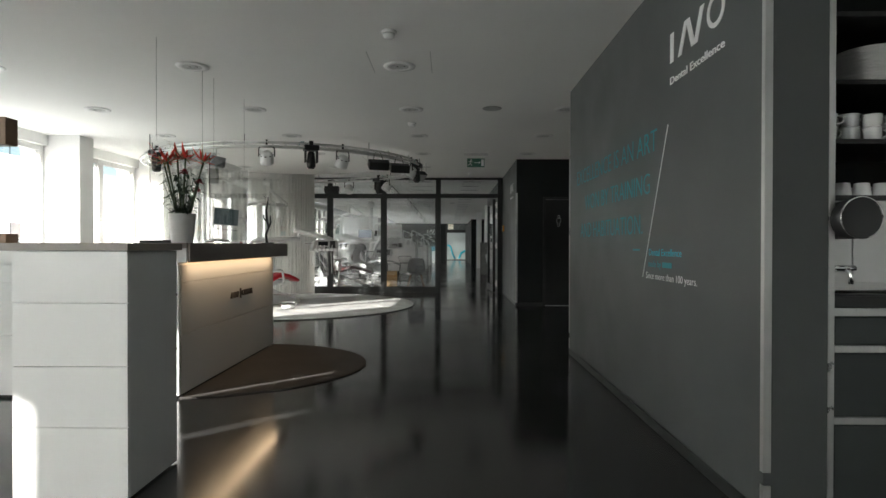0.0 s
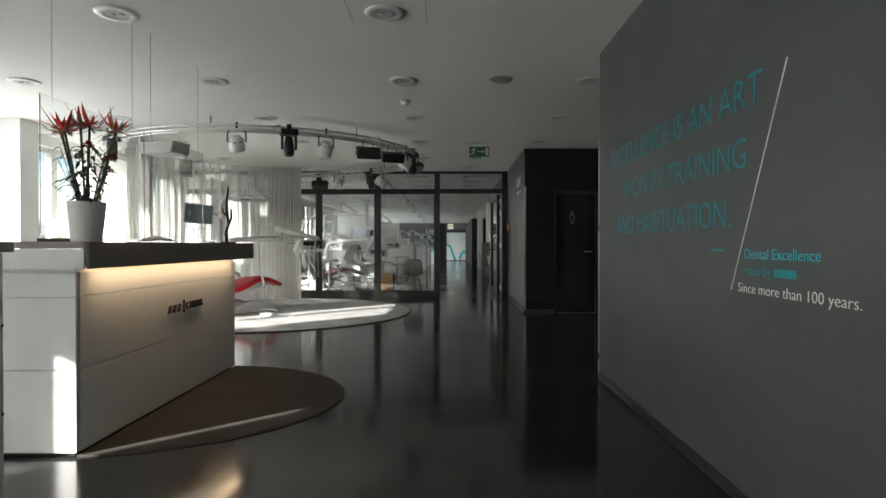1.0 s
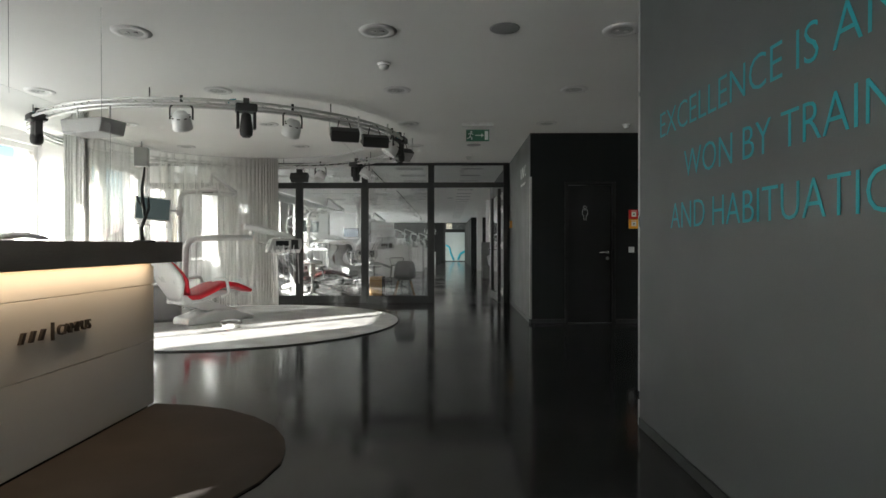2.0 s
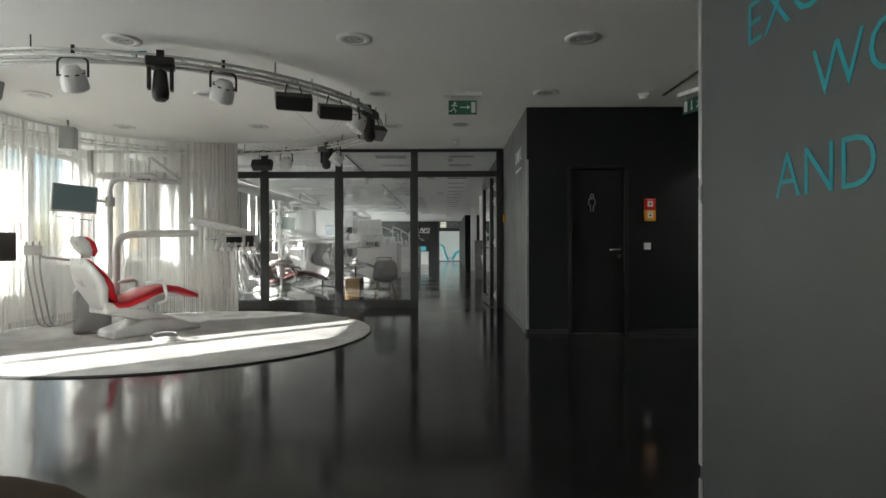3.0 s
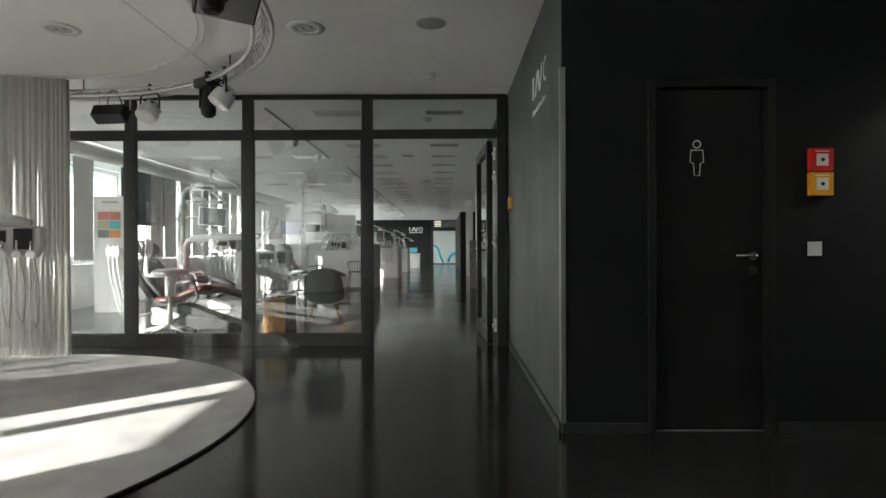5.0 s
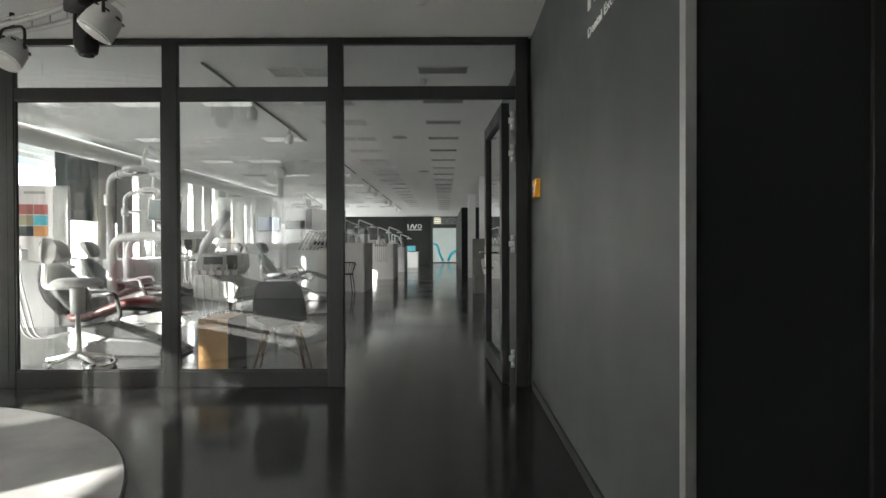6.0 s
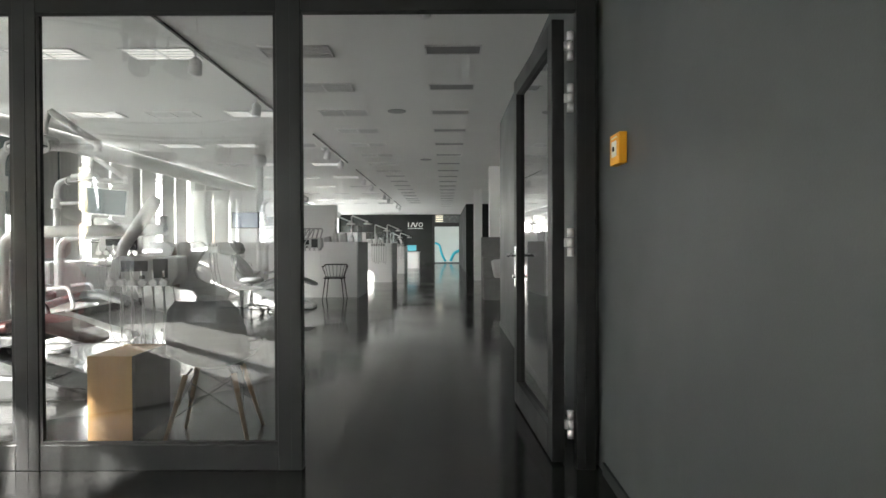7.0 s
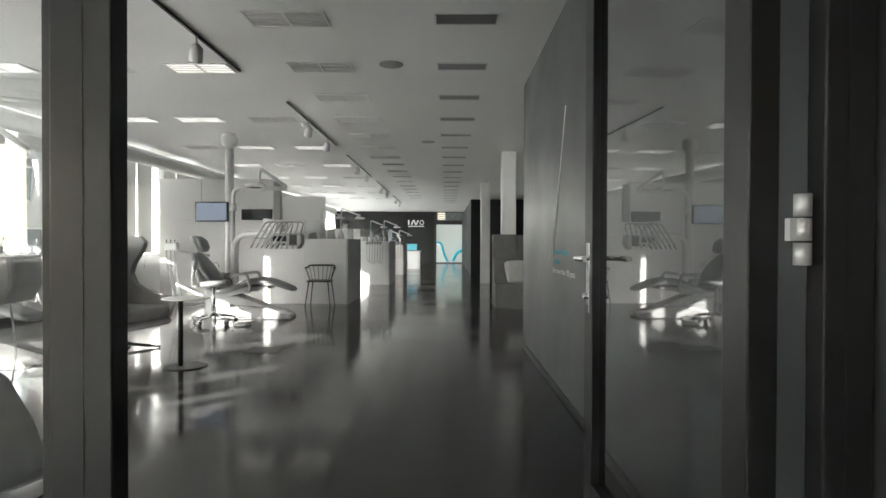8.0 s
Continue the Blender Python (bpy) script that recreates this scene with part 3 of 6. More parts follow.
# the lobby: reception
def reception_counter():
    t = thing("reception_counter", pose(0, 0, 0), "white panelled reception counter with grey-brown wooden top", "counter")
    part("body", box(B(), -3.6, 4.34, 0.02, -2.082, 6.64, 1.03), LACQUER, t)
    z = 0.02
    for top in (0.47, 0.865, 1.0):
        part("front_panel", box(B(), -2.08, 4.36, z + 0.002, -2.066, 6.645, top - 0.002, 0.0015), LACQUER, t)
        part("end_panel", box(B(), -3.6, 4.322, z + 0.002, -2.066, 4.338, top - 0.002, 0.0015), LACQUER, t)
        z = top
    part("plinth", box(B(), -3.55, 4.36, 0.0, -2.1, 6.62, 0.019), BLACK, t)
    part("top", box(B(), -3.65, 4.25, 1.128, -1.975, 6.84, 1.165, 0.002), COUNTER_TOP, t)
    part("fascia", box(B(), -1.975, 4.27, 1.02, -1.958, 6.86, 1.165, 0.002), COUNTER_TOP, t)
    part("fascia", box(B(), -3.65, 6.842, 1.02, -1.977, 6.858, 1.165, 0.002), COUNTER_TOP, t)
    part("end_cap", box(B(), -3.65, 4.252, 1.02, -1.977, 4.268, 1.126, 0.002), LACQUER, t)
    part("soffit", box(B(), -3.6, 4.27, 1.032, -1.98, 6.84, 1.05), LACQUER, t)
    strip = part("light_strip", box(B(), -2.055, 4.42, 1.022, -2.04, 6.6, 1.030), LED, t, "warm light strip under the top")
    tagged(strip)
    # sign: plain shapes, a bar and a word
    bm = B()
    for k, y in enumerate((5.33, 5.40, 5.47)):
        profile = [(y, 0.655), (y + 0.022, 0.655), (y + 0.045, 0.71), (y + 0.023, 0.71)]
        a = loop_of(bm, [(-2.062, p, z) for p, z in profile])
        b = loop_of(bm, [(-2.045, p, z) for p, z in profile])
        bridge(bm, a, b, False)
        bm.faces.new(a)
        bm.faces.new(list(reversed(b)))
    part("emblem", bm, DARK_LETTERS, t, "dark slanted emblem bars")
    part("emblem_bar", box(B(), -2.06, 5.565, 0.64, -2.045, 5.575, 0.735), DARK_LETTERS, t)
    lettering("CAMPUS", 0.28, 0.055, DARK_LETTERS, facing_east(-2.052, 5.61, 0.66), t, 0.015, "dark raised letter")
    return t


reception_counter()
strip_lamp = new("light_strip_glow", bpy.data.lights.new("light_strip_glow", "AREA"))
strip_lamp.data.shape, strip_lamp.data.size, strip_lamp.data.size_y, strip_lamp.data.energy, strip_lamp.data.color = "RECTANGLE", 0.03, 2.1, 0.85, (1.0, 0.72, 0.46)
strip_lamp.matrix_world = Matrix.Translation((-1.995, 5.5, 1.015))


def welcome_table():
    t = thing("high_table", pose(0, 0, 0), "white panelled high table with thin oak-grey top", "table")
    part("core", box(B(), -1.995, 2.616, 0.01, -1.507, 3.055, 1.122), LACQUER, t)
    z = 0.01
    for top in (0.33, 0.605, 0.89, 1.122):
        part("front_panel", box(B(), -2.01, 2.60, z + 0.0015, -1.49, 2.615, top - 0.0015, 0.0012), LACQUER, t)
        z = top
    part("side_panel", box(B(), -1.506, 2.616, 0.01, -1.49, 3.07, 1.12, 0.0012), LACQUER, t)
    part("top", box(B(), -3.38, 2.575, 1.124, -1.475, 3.10, 1.158, 0.002), COUNTER_TOP, t)
    part("leg_panel", box(B(), -3.34, 2.62, 0.0, -3.09, 3.05, 1.122), LACQUER, t)
    for z in (0.33, 0.605, 0.89):
        bm = B()
        tube(bm, [(-1.485, 3.06, z), (-1.49, 3.06, z)], 0.006, 8)
        part("screw", bm, CHROME, t)
    return t


welcome_table()
solid("carpet", slab(B(), [(-2.066, 4.33), (-1.95, 4.335), (-1.73, 4.40), (-1.35, 4.60), (-1.12, 4.82), (-0.96, 5.06), (-0.87, 5.30), (-0.84, 5.54), (-0.87, 5.74), (-0.93, 5.92), (-1.06, 6.15), (-1.25, 6.35), (-1.50, 6.52), (-1.78, 6.62), (-2.066, 6.66)], 0.0, 0.010), BROWN_CARPET, "dark brown rounded carpet laid along the counter", "carpet")


def acrylic_screen(y0, y1, x, z0, z1, along_x=None):
    t = thing("hanging_screen", pose(0, 0, 0), "clear acrylic screen hung on wires above the counter", "screen", "screens over the counter")
    if along_x:
        p = part("sheet", box(B(), along_x[0], y0, z0, along_x[1], y0 + 0.006, z1), ACRYLIC, t)
        ends = [(along_x[0] + 0.1, y0 + 0.003), (along_x[1] - 0.1, y0 + 0.003)]
    else:
        p = part("sheet", box(B(), x, y0, z0, x + 0.006, y1, z1), ACRYLIC, t)
        ends = [(x + 0.003, y0 + 0.1), (x + 0.003, y1 - 0.1)]
    p.visible_shadow = False
    for x2, y2 in ends:
        bm = B()
        tube(bm, [(x2, y2, z1 - 0.03), (x2, y2, H - 0.001)], 0.0012, 5)
        part("wire", bm, STEEL, t)


acrylic_screen(4.45, 5.5, -2.35, 1.20, 2.0)
acrylic_screen(5.56, 6.6, -2.35, 1.20, 2.0)


def framed_screen():
    t = thing("framed_screen", pose(-2.16, 2.80, 1.159), "larch framed clear screen standing on the high table", "screen")
    part("bottom_rail", box(B(), -1.2, -0.04, 0.0, 0.0, 0.04, 0.045, 0.003), PORT_WOOD, t)
    part("top_rail", box(B(), -1.2, -0.04, 0.47, 0.0, 0.04, 0.60, 0.003), PORT_WOOD, t)
    part("post", box(B(), -1.2, -0.035, 0.046, -1.15, 0.035, 0.469, 0.003), PORT_WOOD, t)
    part("sheet", box(B(), -1.149, -0.003, 0.046, -0.01, 0.003, 0.469), ACRYLIC, t).visible_shadow = False


framed_screen()


def bouquet():
    random.seed(4)
    t = thing("flower_pot", pose(-2.13, 4.52, 1.166) @ Matrix.Scale(0.94, 4), "white pot with red lilies and dark red carnations", "flower pot")
    part("pot", lathe(B(), [(0.082, 0), (0.084, 0.003), (0.108, 0.235), (0.110, 0.24), (0.103, 0.24), (0.098, 0.21), (0.01, 0.205)], 28), WHITE_PLASTIC, t)
    part("soil", lathe(B(), [(0.09, 0.19), (0.094, 0.2065), (0.02, 0.212)], 16), CARPET_EDGE, t)

    def leaf_blade(bm, base, d, length, width, droop=0.4):
        d = Vector(d).normalized()
        side = d.cross((0, 0, 1))
        side = (side if side.length > 0.05 else Vector((1, 0, 0))).normalized() * width
        prev = None
        for k in range(6):
            u = k / 5
            c = Vector(base) + d * length * u - Vector((0, 0, droop * length * u * u))
            w = max(0.02, math.sin(math.pi * min(1, u * 0.9 + 0.08))) * 0.5
            row = [bm.verts.new(c - side * w), bm.verts.new(c + Vector((0, 0, -width * 0.15))), bm.verts.new(c + side * w)]
            if prev:
                for i in (0, 1):
                    bm.faces.new((prev[i], prev[i + 1], row[i + 1], row[i])).smooth = True
            prev = row

    tops = [(-0.17, 0.02, 0.69), (-0.06, 0.04, 0.72), (0.04, -0.03, 0.70), (0.17, 0.02, 0.68), (-0.10, -0.05, 0.67)]
    for x, y, z in tops:
        bm = B()
        tube(bm, [(x * 0.25, y * 0.3, 0.2), (x * 0.55, y * 0.6, 0.4), (x, y, z)], [0.008, 0.0075, 0.007], 8)
        stalk = part("stalk", bm, STALK, t)
        bm, bm2 = B(), B()
        for k in range(8):
            a = 2 * math.pi * k / 8 + random.uniform(-0.3, 0.3)
            up = random.uniform(-0.35, 0.75)
            leaf_blade(bm, (x, y, z), (math.cos(a), math.sin(a), up), random.uniform(0.08, 0.14), 0.026, random.uniform(-0.8, 0.1))
        for k in range(12):
            a = random.uniform(0, 6.28)
            leaf_blade(bm2, (x, y, z - 0.01), (math.cos(a), math.sin(a), random.uniform(-0.5, 0.25)), random.uniform(0.08, 0.16), 0.015, random.uniform(-0.9, 0.4))
        part("lily", bm, LILY, stalk, "open red lily")
        part("lily_bract", bm2, LILY_TIP, stalk)
    for x, y, z in ((0.03, -0.03, 0.58), (0.14, 0.0, 0.50), (0.1, 0.05, 0.44)):
        bm = B()
        tube(bm, [(x * 0.4, y, 0.2), (x, y, z)], 0.004, 6)
        stalk = part("stalk", bm, STALK, t)
        bm = B()
        for k in range(60):
            a, e = random.uniform(0, 6.28), random.uniform(-0.2, 1.4)
            d = Vector((math.cos(a) * math.cos(e), math.sin(a) * math.cos(e), math.sin(e)))
            leaf_blade(bm, Vector((x, y, z)) + d * 0.012, d, random.uniform(0.02, 0.034), 0.018, 0.3)
        part("carnation", bm, CARNATION, stalk, "dark red carnation")
    bm = B()
    for k in range(230):
        a, r = random.uniform(0, 6.28), random.uniform(0.0, 0.17)
        z = 0.24 + random.random() ** 1.6 * 0.34
        r *= min(1.0, 0.45 + (z - 0.25) * 4)
        base = (math.cos(a) * r, math.sin(a) * r, z)
        leaf_blade(bm, base, (math.cos(a), math.sin(a), random.uniform(-0.5, 0.9)), random.uniform(0.03, 0.065), random.uniform(0.014, 0.03), 0.5)
    for k in range(26):
        a = random.uniform(0, 6.28)
        r = random.uniform(0.06, 0.19)
        tube(bm, [(0.03 * math.cos(a), 0.03 * math.sin(a), 0.2), (r * math.cos(a), r * math.sin(a), random.uniform(0.32, 0.58))], 0.0022, 4)
    tagged(part("foliage", bm, LEAF, t), kind="stuff")


bouquet()


def twig_sculpture():
    t = thing("sculpture", pose(-2.12, 6.62, 1.166), "dark twig-like sculpture on a small black base", "sculpture")
    part("base", box(B(), -0.06, -0.04, 0, 0.06, 0.04, 0.012, 0.003), BLACK, t)
    bm = B()
    tube(bm, [(-0.01, 0, 0.01), (-0.02, 0, 0.1), (0.01, 0, 0.18), (-0.01, 0, 0.28), (-0.015, 0, 0.38), (0.0, 0, 0.47), (0.005, 0, 0.53)], [0.016, 0.014, 0.013, 0.014, 0.011, 0.009, 0.006], 8)
    tube(bm, [(0.005, 0, 0.17), (0.035, 0, 0.24), (0.03, 0, 0.32)], [0.012, 0.011, 0.006], 8)
    tube(bm, [(-0.01, 0, 0.25), (-0.045, 0, 0.29), (-0.05, 0, 0.33)], [0.010, 0.009, 0.005], 8)
    part("twig", bm, STEEL, t)


twig_sculpture()
bm = B()
box(bm, -0.15, -0.11, 0.0, 0.15, 0.11, 0.025, 0.004)
m = solid("document_tray", bm, BLACK, "flat black document tray on the counter", "tray")
m.matrix_world = pose(-2.5, 4.95, 1.166, 0, 0, 8)


dock = thing("card_terminal", pose(-2.35, 5.75, 1.166, 0, 0, 15), "low pale card terminal on the counter", "terminal")
part("shell", pad(B(), [(-0.12, 0.012), (-0.08, 0.025), (0.0, 0.035), (0.09, 0.022), (0.12, 0.012)], [0.1, 0.16, 0.18, 0.16, 0.1], [0.012, 0.03, 0.03, 0.02, 0.01]), WHITE_PLASTIC, dock)
part("display", box(B(), -0.03, -0.05, 0.046, 0.05, 0.05, 0.05, 0.001), SCREEN, dock)

# motto on the grey wall
motto = thing("wall_lettering", pose(0, 0, 0), "teal motto and slanted white line on the grey wall", "lettering")
WX = 1.2375
lettering("EXCELLENCE IS AN ART", 2.20, 0.140, TEAL, facing_west(WX, 5.83, 1.744), motto, depth=0.0015, thin=-0.012)
lettering("WON BY TRAINING", 1.745, 0.136, TEAL, facing_west(WX, 5.50, 1.485), motto, depth=0.0015, thin=-0.012)
lettering("AND HABITUATION.", 1.785, 0.136, TEAL, facing_west(WX, 5.675, 1.228), motto, depth=0.0015, thin=-0.012)
part("name_bar", box(B(), WX, 3.95, 1.116, 1.2395, 4.09, 1.128), TEAL, motto)
bm = B()
tube(bm, [(WX, 3.45, 1.865), (WX, 3.88, 0.945)], 0.0026, 6)
part("slanted_line", bm, WHITE_LETTERS, motto, "thin slanted white line")
lettering("Dental Excellence", 0.516, 0.043, CYAN, facing_west(WX, 3.762, 1.088), motto, depth=0.0015, thin=-0.008)
lettering("made by", 0.22, 0.042, TEAL, facing_west(WX, 3.775, 1.016), motto, depth=0.0015, thin=-0.012)
part("name_bar", box(B(), WX, 3.39, 1.018, 1.2395, 3.535, 1.05), TEAL, motto)
lettering("Since more than 100 years.", 0.77, 0.042, WHITE_LETTERS, facing_west(WX, 3.815, 0.94), motto, depth=0.0015, thin=-0.012)


def emblem(name, place, w, h, text, parent_label):
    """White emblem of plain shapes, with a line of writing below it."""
    t = thing(name, place, parent_label, "sign")
    for x0, x1 in ((0.0, 0.0), (0.17, 0.30), (0.44, 0.33), (0.48, 0.60)):
        bm = B()
        a = loop_of(bm, [(x * w, z * h, 0.0) for x, z in ((x0, 0), (x0 + 0.07, 0), (x1 + 0.07, 1), (x1, 1))])
        b = loop_of(bm, [(x * w, z * h, 0.004) for x, z in ((x0, 0), (x0 + 0.07, 0), (x1 + 0.07, 1), (x1, 1))])
        bridge(bm, a, b, False)
        bm.faces.new(list(reversed(a)))
        bm.faces.new(b)
        part("emblem_bar", bm, WHITE_LETTERS, t)
    bm = B()
    rings = []
    for r, d in ((1, 0), (1, 0.004), (0.72, 0.004), (0.72, 0)):
        rings.append(loop_of(bm, [(w * 0.86 + 0.14 * w * r * math.cos(a), h * 0.5 + h * 0.5 * r * math.sin(a), d) for a in (2 * math.pi * k / 28 for k in range(28))]))
    for p, q in zip(rings, rings[1:] + rings[:1]):
        bridge(bm, p, q, False)
    part("emblem_ring", bm, WHITE_LETTERS, t)
    if text:
        lettering(text, w, h * 0.25, WHITE_LETTERS, Matrix.Translation((0, -h * 0.75, 0.002)), t)
    else:
        part("name_bar", box(B(), 0, -h * 0.35, 0, w, -h * 0.22, 0.003), WHITE_LETTERS, t)
    return t


emblem("wall_sign", facing_west(1.2385, 3.415, 2.212), 0.66, 0.167, "Dental Excellence", "white emblem with the words Dental Excellence")
emblem("wall_sign", facing_west(1.2485, 12.12, 2.225), 0.66, 0.167, "Dental Excellence", "white emblem with the words Dental Excellence")
emblem("wall_sign", facing_south(-1.64, FAR - 0.004, 2.06), 0.85, 0.26, "", "white emblem on the dark far wall")

# coffee niche
def coffee_cabinet():
    t = thing("coffee_cabinet", pose(0, 0.075, 0), "dark coffee cabinet with grey frames and open shelves", "cabinet")
    part("back", box(B(), 1.52, 2.90, 0, 3.47, 2.955, H - 0.003), BLACK_WALL, t)
    part("side_frame", box(B(), 1.502, 2.335, 0, 1.528, 2.90, H - 0.003, 0.002), ALU, t)
    part("side_frame", box(B(), 3.445, 2.335, 0, 3.47, 2.90, H - 0.003, 0.002), ALU, t)
    for z in (1.362, 1.595, 1.84, 2.12):
        part("shelf", box(B(), 1.528, 2.36, z - 0.02, 3.445, 2.90, z, 0.002), BLACK_AND_SHADED_STEEL, t)
    part("machine_shelf", box(B(), 1.528, 2.345, 0.862, 3.445, 2.90, 0.895, 0.002), ALU, t)
    for z0, z1 in ((0.02, 0.414), (0.45, 0.71), (0.745, 0.858)):
        part("drawer_front", box(B(), 1.53, 2.337, z0, 3.443, 2.36, z1, 0.002), GREEN_WALL, t)
    for z in (0.418, 0.714):
        part("drawer_rail", box(B(), 1.528, 2.335, z, 3.445, 2.372, z + 0.028, 0.002), ALU, t)
    return t


coffee_cabinet()


def coffee_machine():
    t = thing("coffee_machine", pose(1.53, 2.435, 0.895), "steel coffee machine with a black round dial", "coffee machine")
    part("body", box(B(), 0.0, 0.06, 0.06, 0.7, 0.5, 0.46, 0.01), ALU, t)
    part("front_plate", box(B(), 0.005, 0.045, 0.16, 0.115, 0.06, 0.455, 0.003), ALU, t)
    part("front_plate", box(B(), 0.12, 0.045, 0.10, 0.69, 0.06, 0.455, 0.003), ALU, t)
    part("drip_tray", box(B(), 0.0, -0.01, 0.0, 0.7, 0.5, 0.05, 0.004), BLACK, t)
    part("grate", box(B(), 0.01, -0.005, 0.05, 0.69, 0.05, 0.058), BLACK, t)
    bm = B()
    tube(bm, [(0.05, 0.06, 0.36), (0.06, -0.09, 0.37)], [0.075, 0.085], 28)
    d = part("dial", bm, BLACK, t, "black round control dial")
    bm = B()
    tube(bm, [(0.06 + 0.083 * math.cos(a), -0.091, 0.37 + 0.083 * math.sin(a)) for a in (2 * math.pi * k / 32 for k in range(33))], 0.003, 6)
    part("dial_rim", bm, CHROME, d)
    bm = B()
    tube(bm, bend([(0.02, 0.05, 0.16), (0.06, -0.03, 0.16), (0.06, -0.03, 0.10)], 0.03), 0.010, 8)
    tube(bm, [(0.0, -0.01, 0.165), (0.09, -0.01, 0.165)], 0.012, 8)
    part("spout", bm, CHROME, t)


coffee_machine()
plate = thing("plate", pose(1.835, 2.655, 1.841), "white china plate in a stack on a shelf", "plate", "stacked plates")
part("dish", lathe(B(), [(0.07, 0), (0.08, 0.002), (0.135, 0.012), (0.137, 0.014), (0.132, 0.014), (0.08, 0.006), (0.01, 0.005)], 32), CHINA, plate)
for k in range(1, 14):
    copy_thing(plate, pose(1.835 + 0.002 * math.sin(k * 2.1), 2.655 + 0.002 * math.cos(k * 1.7), 1.841 + 0.0125 * k))
for k in range(14):
    copy_thing(plate, pose(1.675 + 0.002 * math.sin(k * 1.1), 2.82, 1.841 + 0.0125 * k))
cup = thing("cup", pose(1.56, 2.515, 1.596), "white china coffee cup on a shelf", "cup", "coffee cups")
part("bowl", lathe(B(), [(0.022, 0), (0.03, 0.002), (0.038, 0.05), (0.039, 0.06), (0.036, 0.06), (0.028, 0.01), (0.005, 0.008)], 20), CHINA, cup)
bm = B()
tube(bm, bend([(0.036, 0, 0.05), (0.06, 0, 0.045), (0.056, 0, 0.02), (0.033, 0, 0.018)], 0.015), 0.004, 6)
part("handle", bm, CHINA, cup)
for i in range(5):
    for j in range(3):
        for k in range(2):
            if i or j or k:
                copy_thing(cup, pose(1.56 + 0.095 * i + 0.01 * (j % 2), 2.515 + 0.1 * j, 1.596 + 0.055 * k, 0, 0, 30 * ((i * 3 + j) % 5) - 40))
for i in range(4):
    copy_thing(cup, pose(1.56 + 0.085 * i, 2.545, 1.3625 + 0.061, 180, 0, 50 * i))

# things on the black wall and the notice wall
def call_point(place, mat, label):
    t = thing("call_point", place, label, "call point")
    part("case", box(B(), -0.067, -0.067, 0, 0.067, 0.067, 0.036, 0.004), mat, t)
    part("plate", box(B(), -0.034, -0.034, 0.036, 0.034, 0.034, 0.039, 0.001), WHITE_PLASTIC, t)
    bm = B()
    tube(bm, [(0, 0, 0.039), (0, 0, 0.043)], 0.011, 14)
    part("button", bm, BLACK, t)
    part("caption_bar", box(B(), -0.04, 0.046, 0.036, 0.04, 0.053, 0.0375), WHITE_LETTERS, t)
    return t


call_point(facing_south(2.74, 10.9985, 1.59), RED_BOX, "red fire alarm call point on the black wall")
call_point(facing_south(2.74, 10.9985, 1.45), YELLOW, "yellow call point below the red one")
call_point(facing_west(1.2615, 13.64, 1.542), YELLOW, "yellow call point on the grey wall")


def switch(place):
    t = thing("light_switch", place, "white double light switch", "switch", "light switches")
    part("plate", box(B(), -0.041, -0.041, 0, 0.041, 0.041, 0.009, 0.003), WHITE_PLASTIC, t)
    part("rocker", box(B(), -0.03, 0.002, 0.009, 0.03, 0.03, 0.013, 0.002), WHITE_PLASTIC, t)
    part("rocker", box(B(), -0.03, -0.03, 0.009, 0.03, -0.002, 0.013, 0.002), WHITE_PLASTIC, t)


switch(facing_south(2.715, 10.9985, 1.075))
switch(facing_west(3.4785, 9.80, 1.11))
notice = thing("notice_board", facing_west(3.4785, 9.74, 1.685), "white notice with grey writing on the wall", "notice")
part("sheet", box(B(), 0, 0, 0, 0.43, 0.335, 0.012, 0.002), WHITE_PLASTIC, notice)
bm = B()
for k in range(6):
    box(bm, 0.04, 0.06 + 0.026 * k, 0.0122, 0.39 - 0.05 * (k % 3), 0.066 + 0.026 * k, 0.0128)
box(bm, 0.2, 0.27, 0.0122, 0.32, 0.285, 0.013)
part("writing", bm, GREY_PLASTIC, notice)
phone = thing("wall_telephone", facing_west(3.4785, 9.55, 1.32), "white wall telephone with a hanging cord", "telephone")
part("cradle", box(B(), 0, 0, 0, 0.07, 0.15, 0.03, 0.006), WHITE_PLASTIC, phone)
part("handset", box(B(), 0.008, 0.01, 0.031, 0.062, 0.20, 0.052, 0.008), WHITE_PLASTIC, phone)
part("display", box(B(), 0.018, 0.13, 0.0522, 0.052, 0.175, 0.0535), SCREEN, phone)
bm = B()
tube(bm, sag((0.035, 0, 0.015), (0.05, -0.36, 0.012), 0.0, 4), 0.004, 6)
part("cord", bm, BLACK, phone)


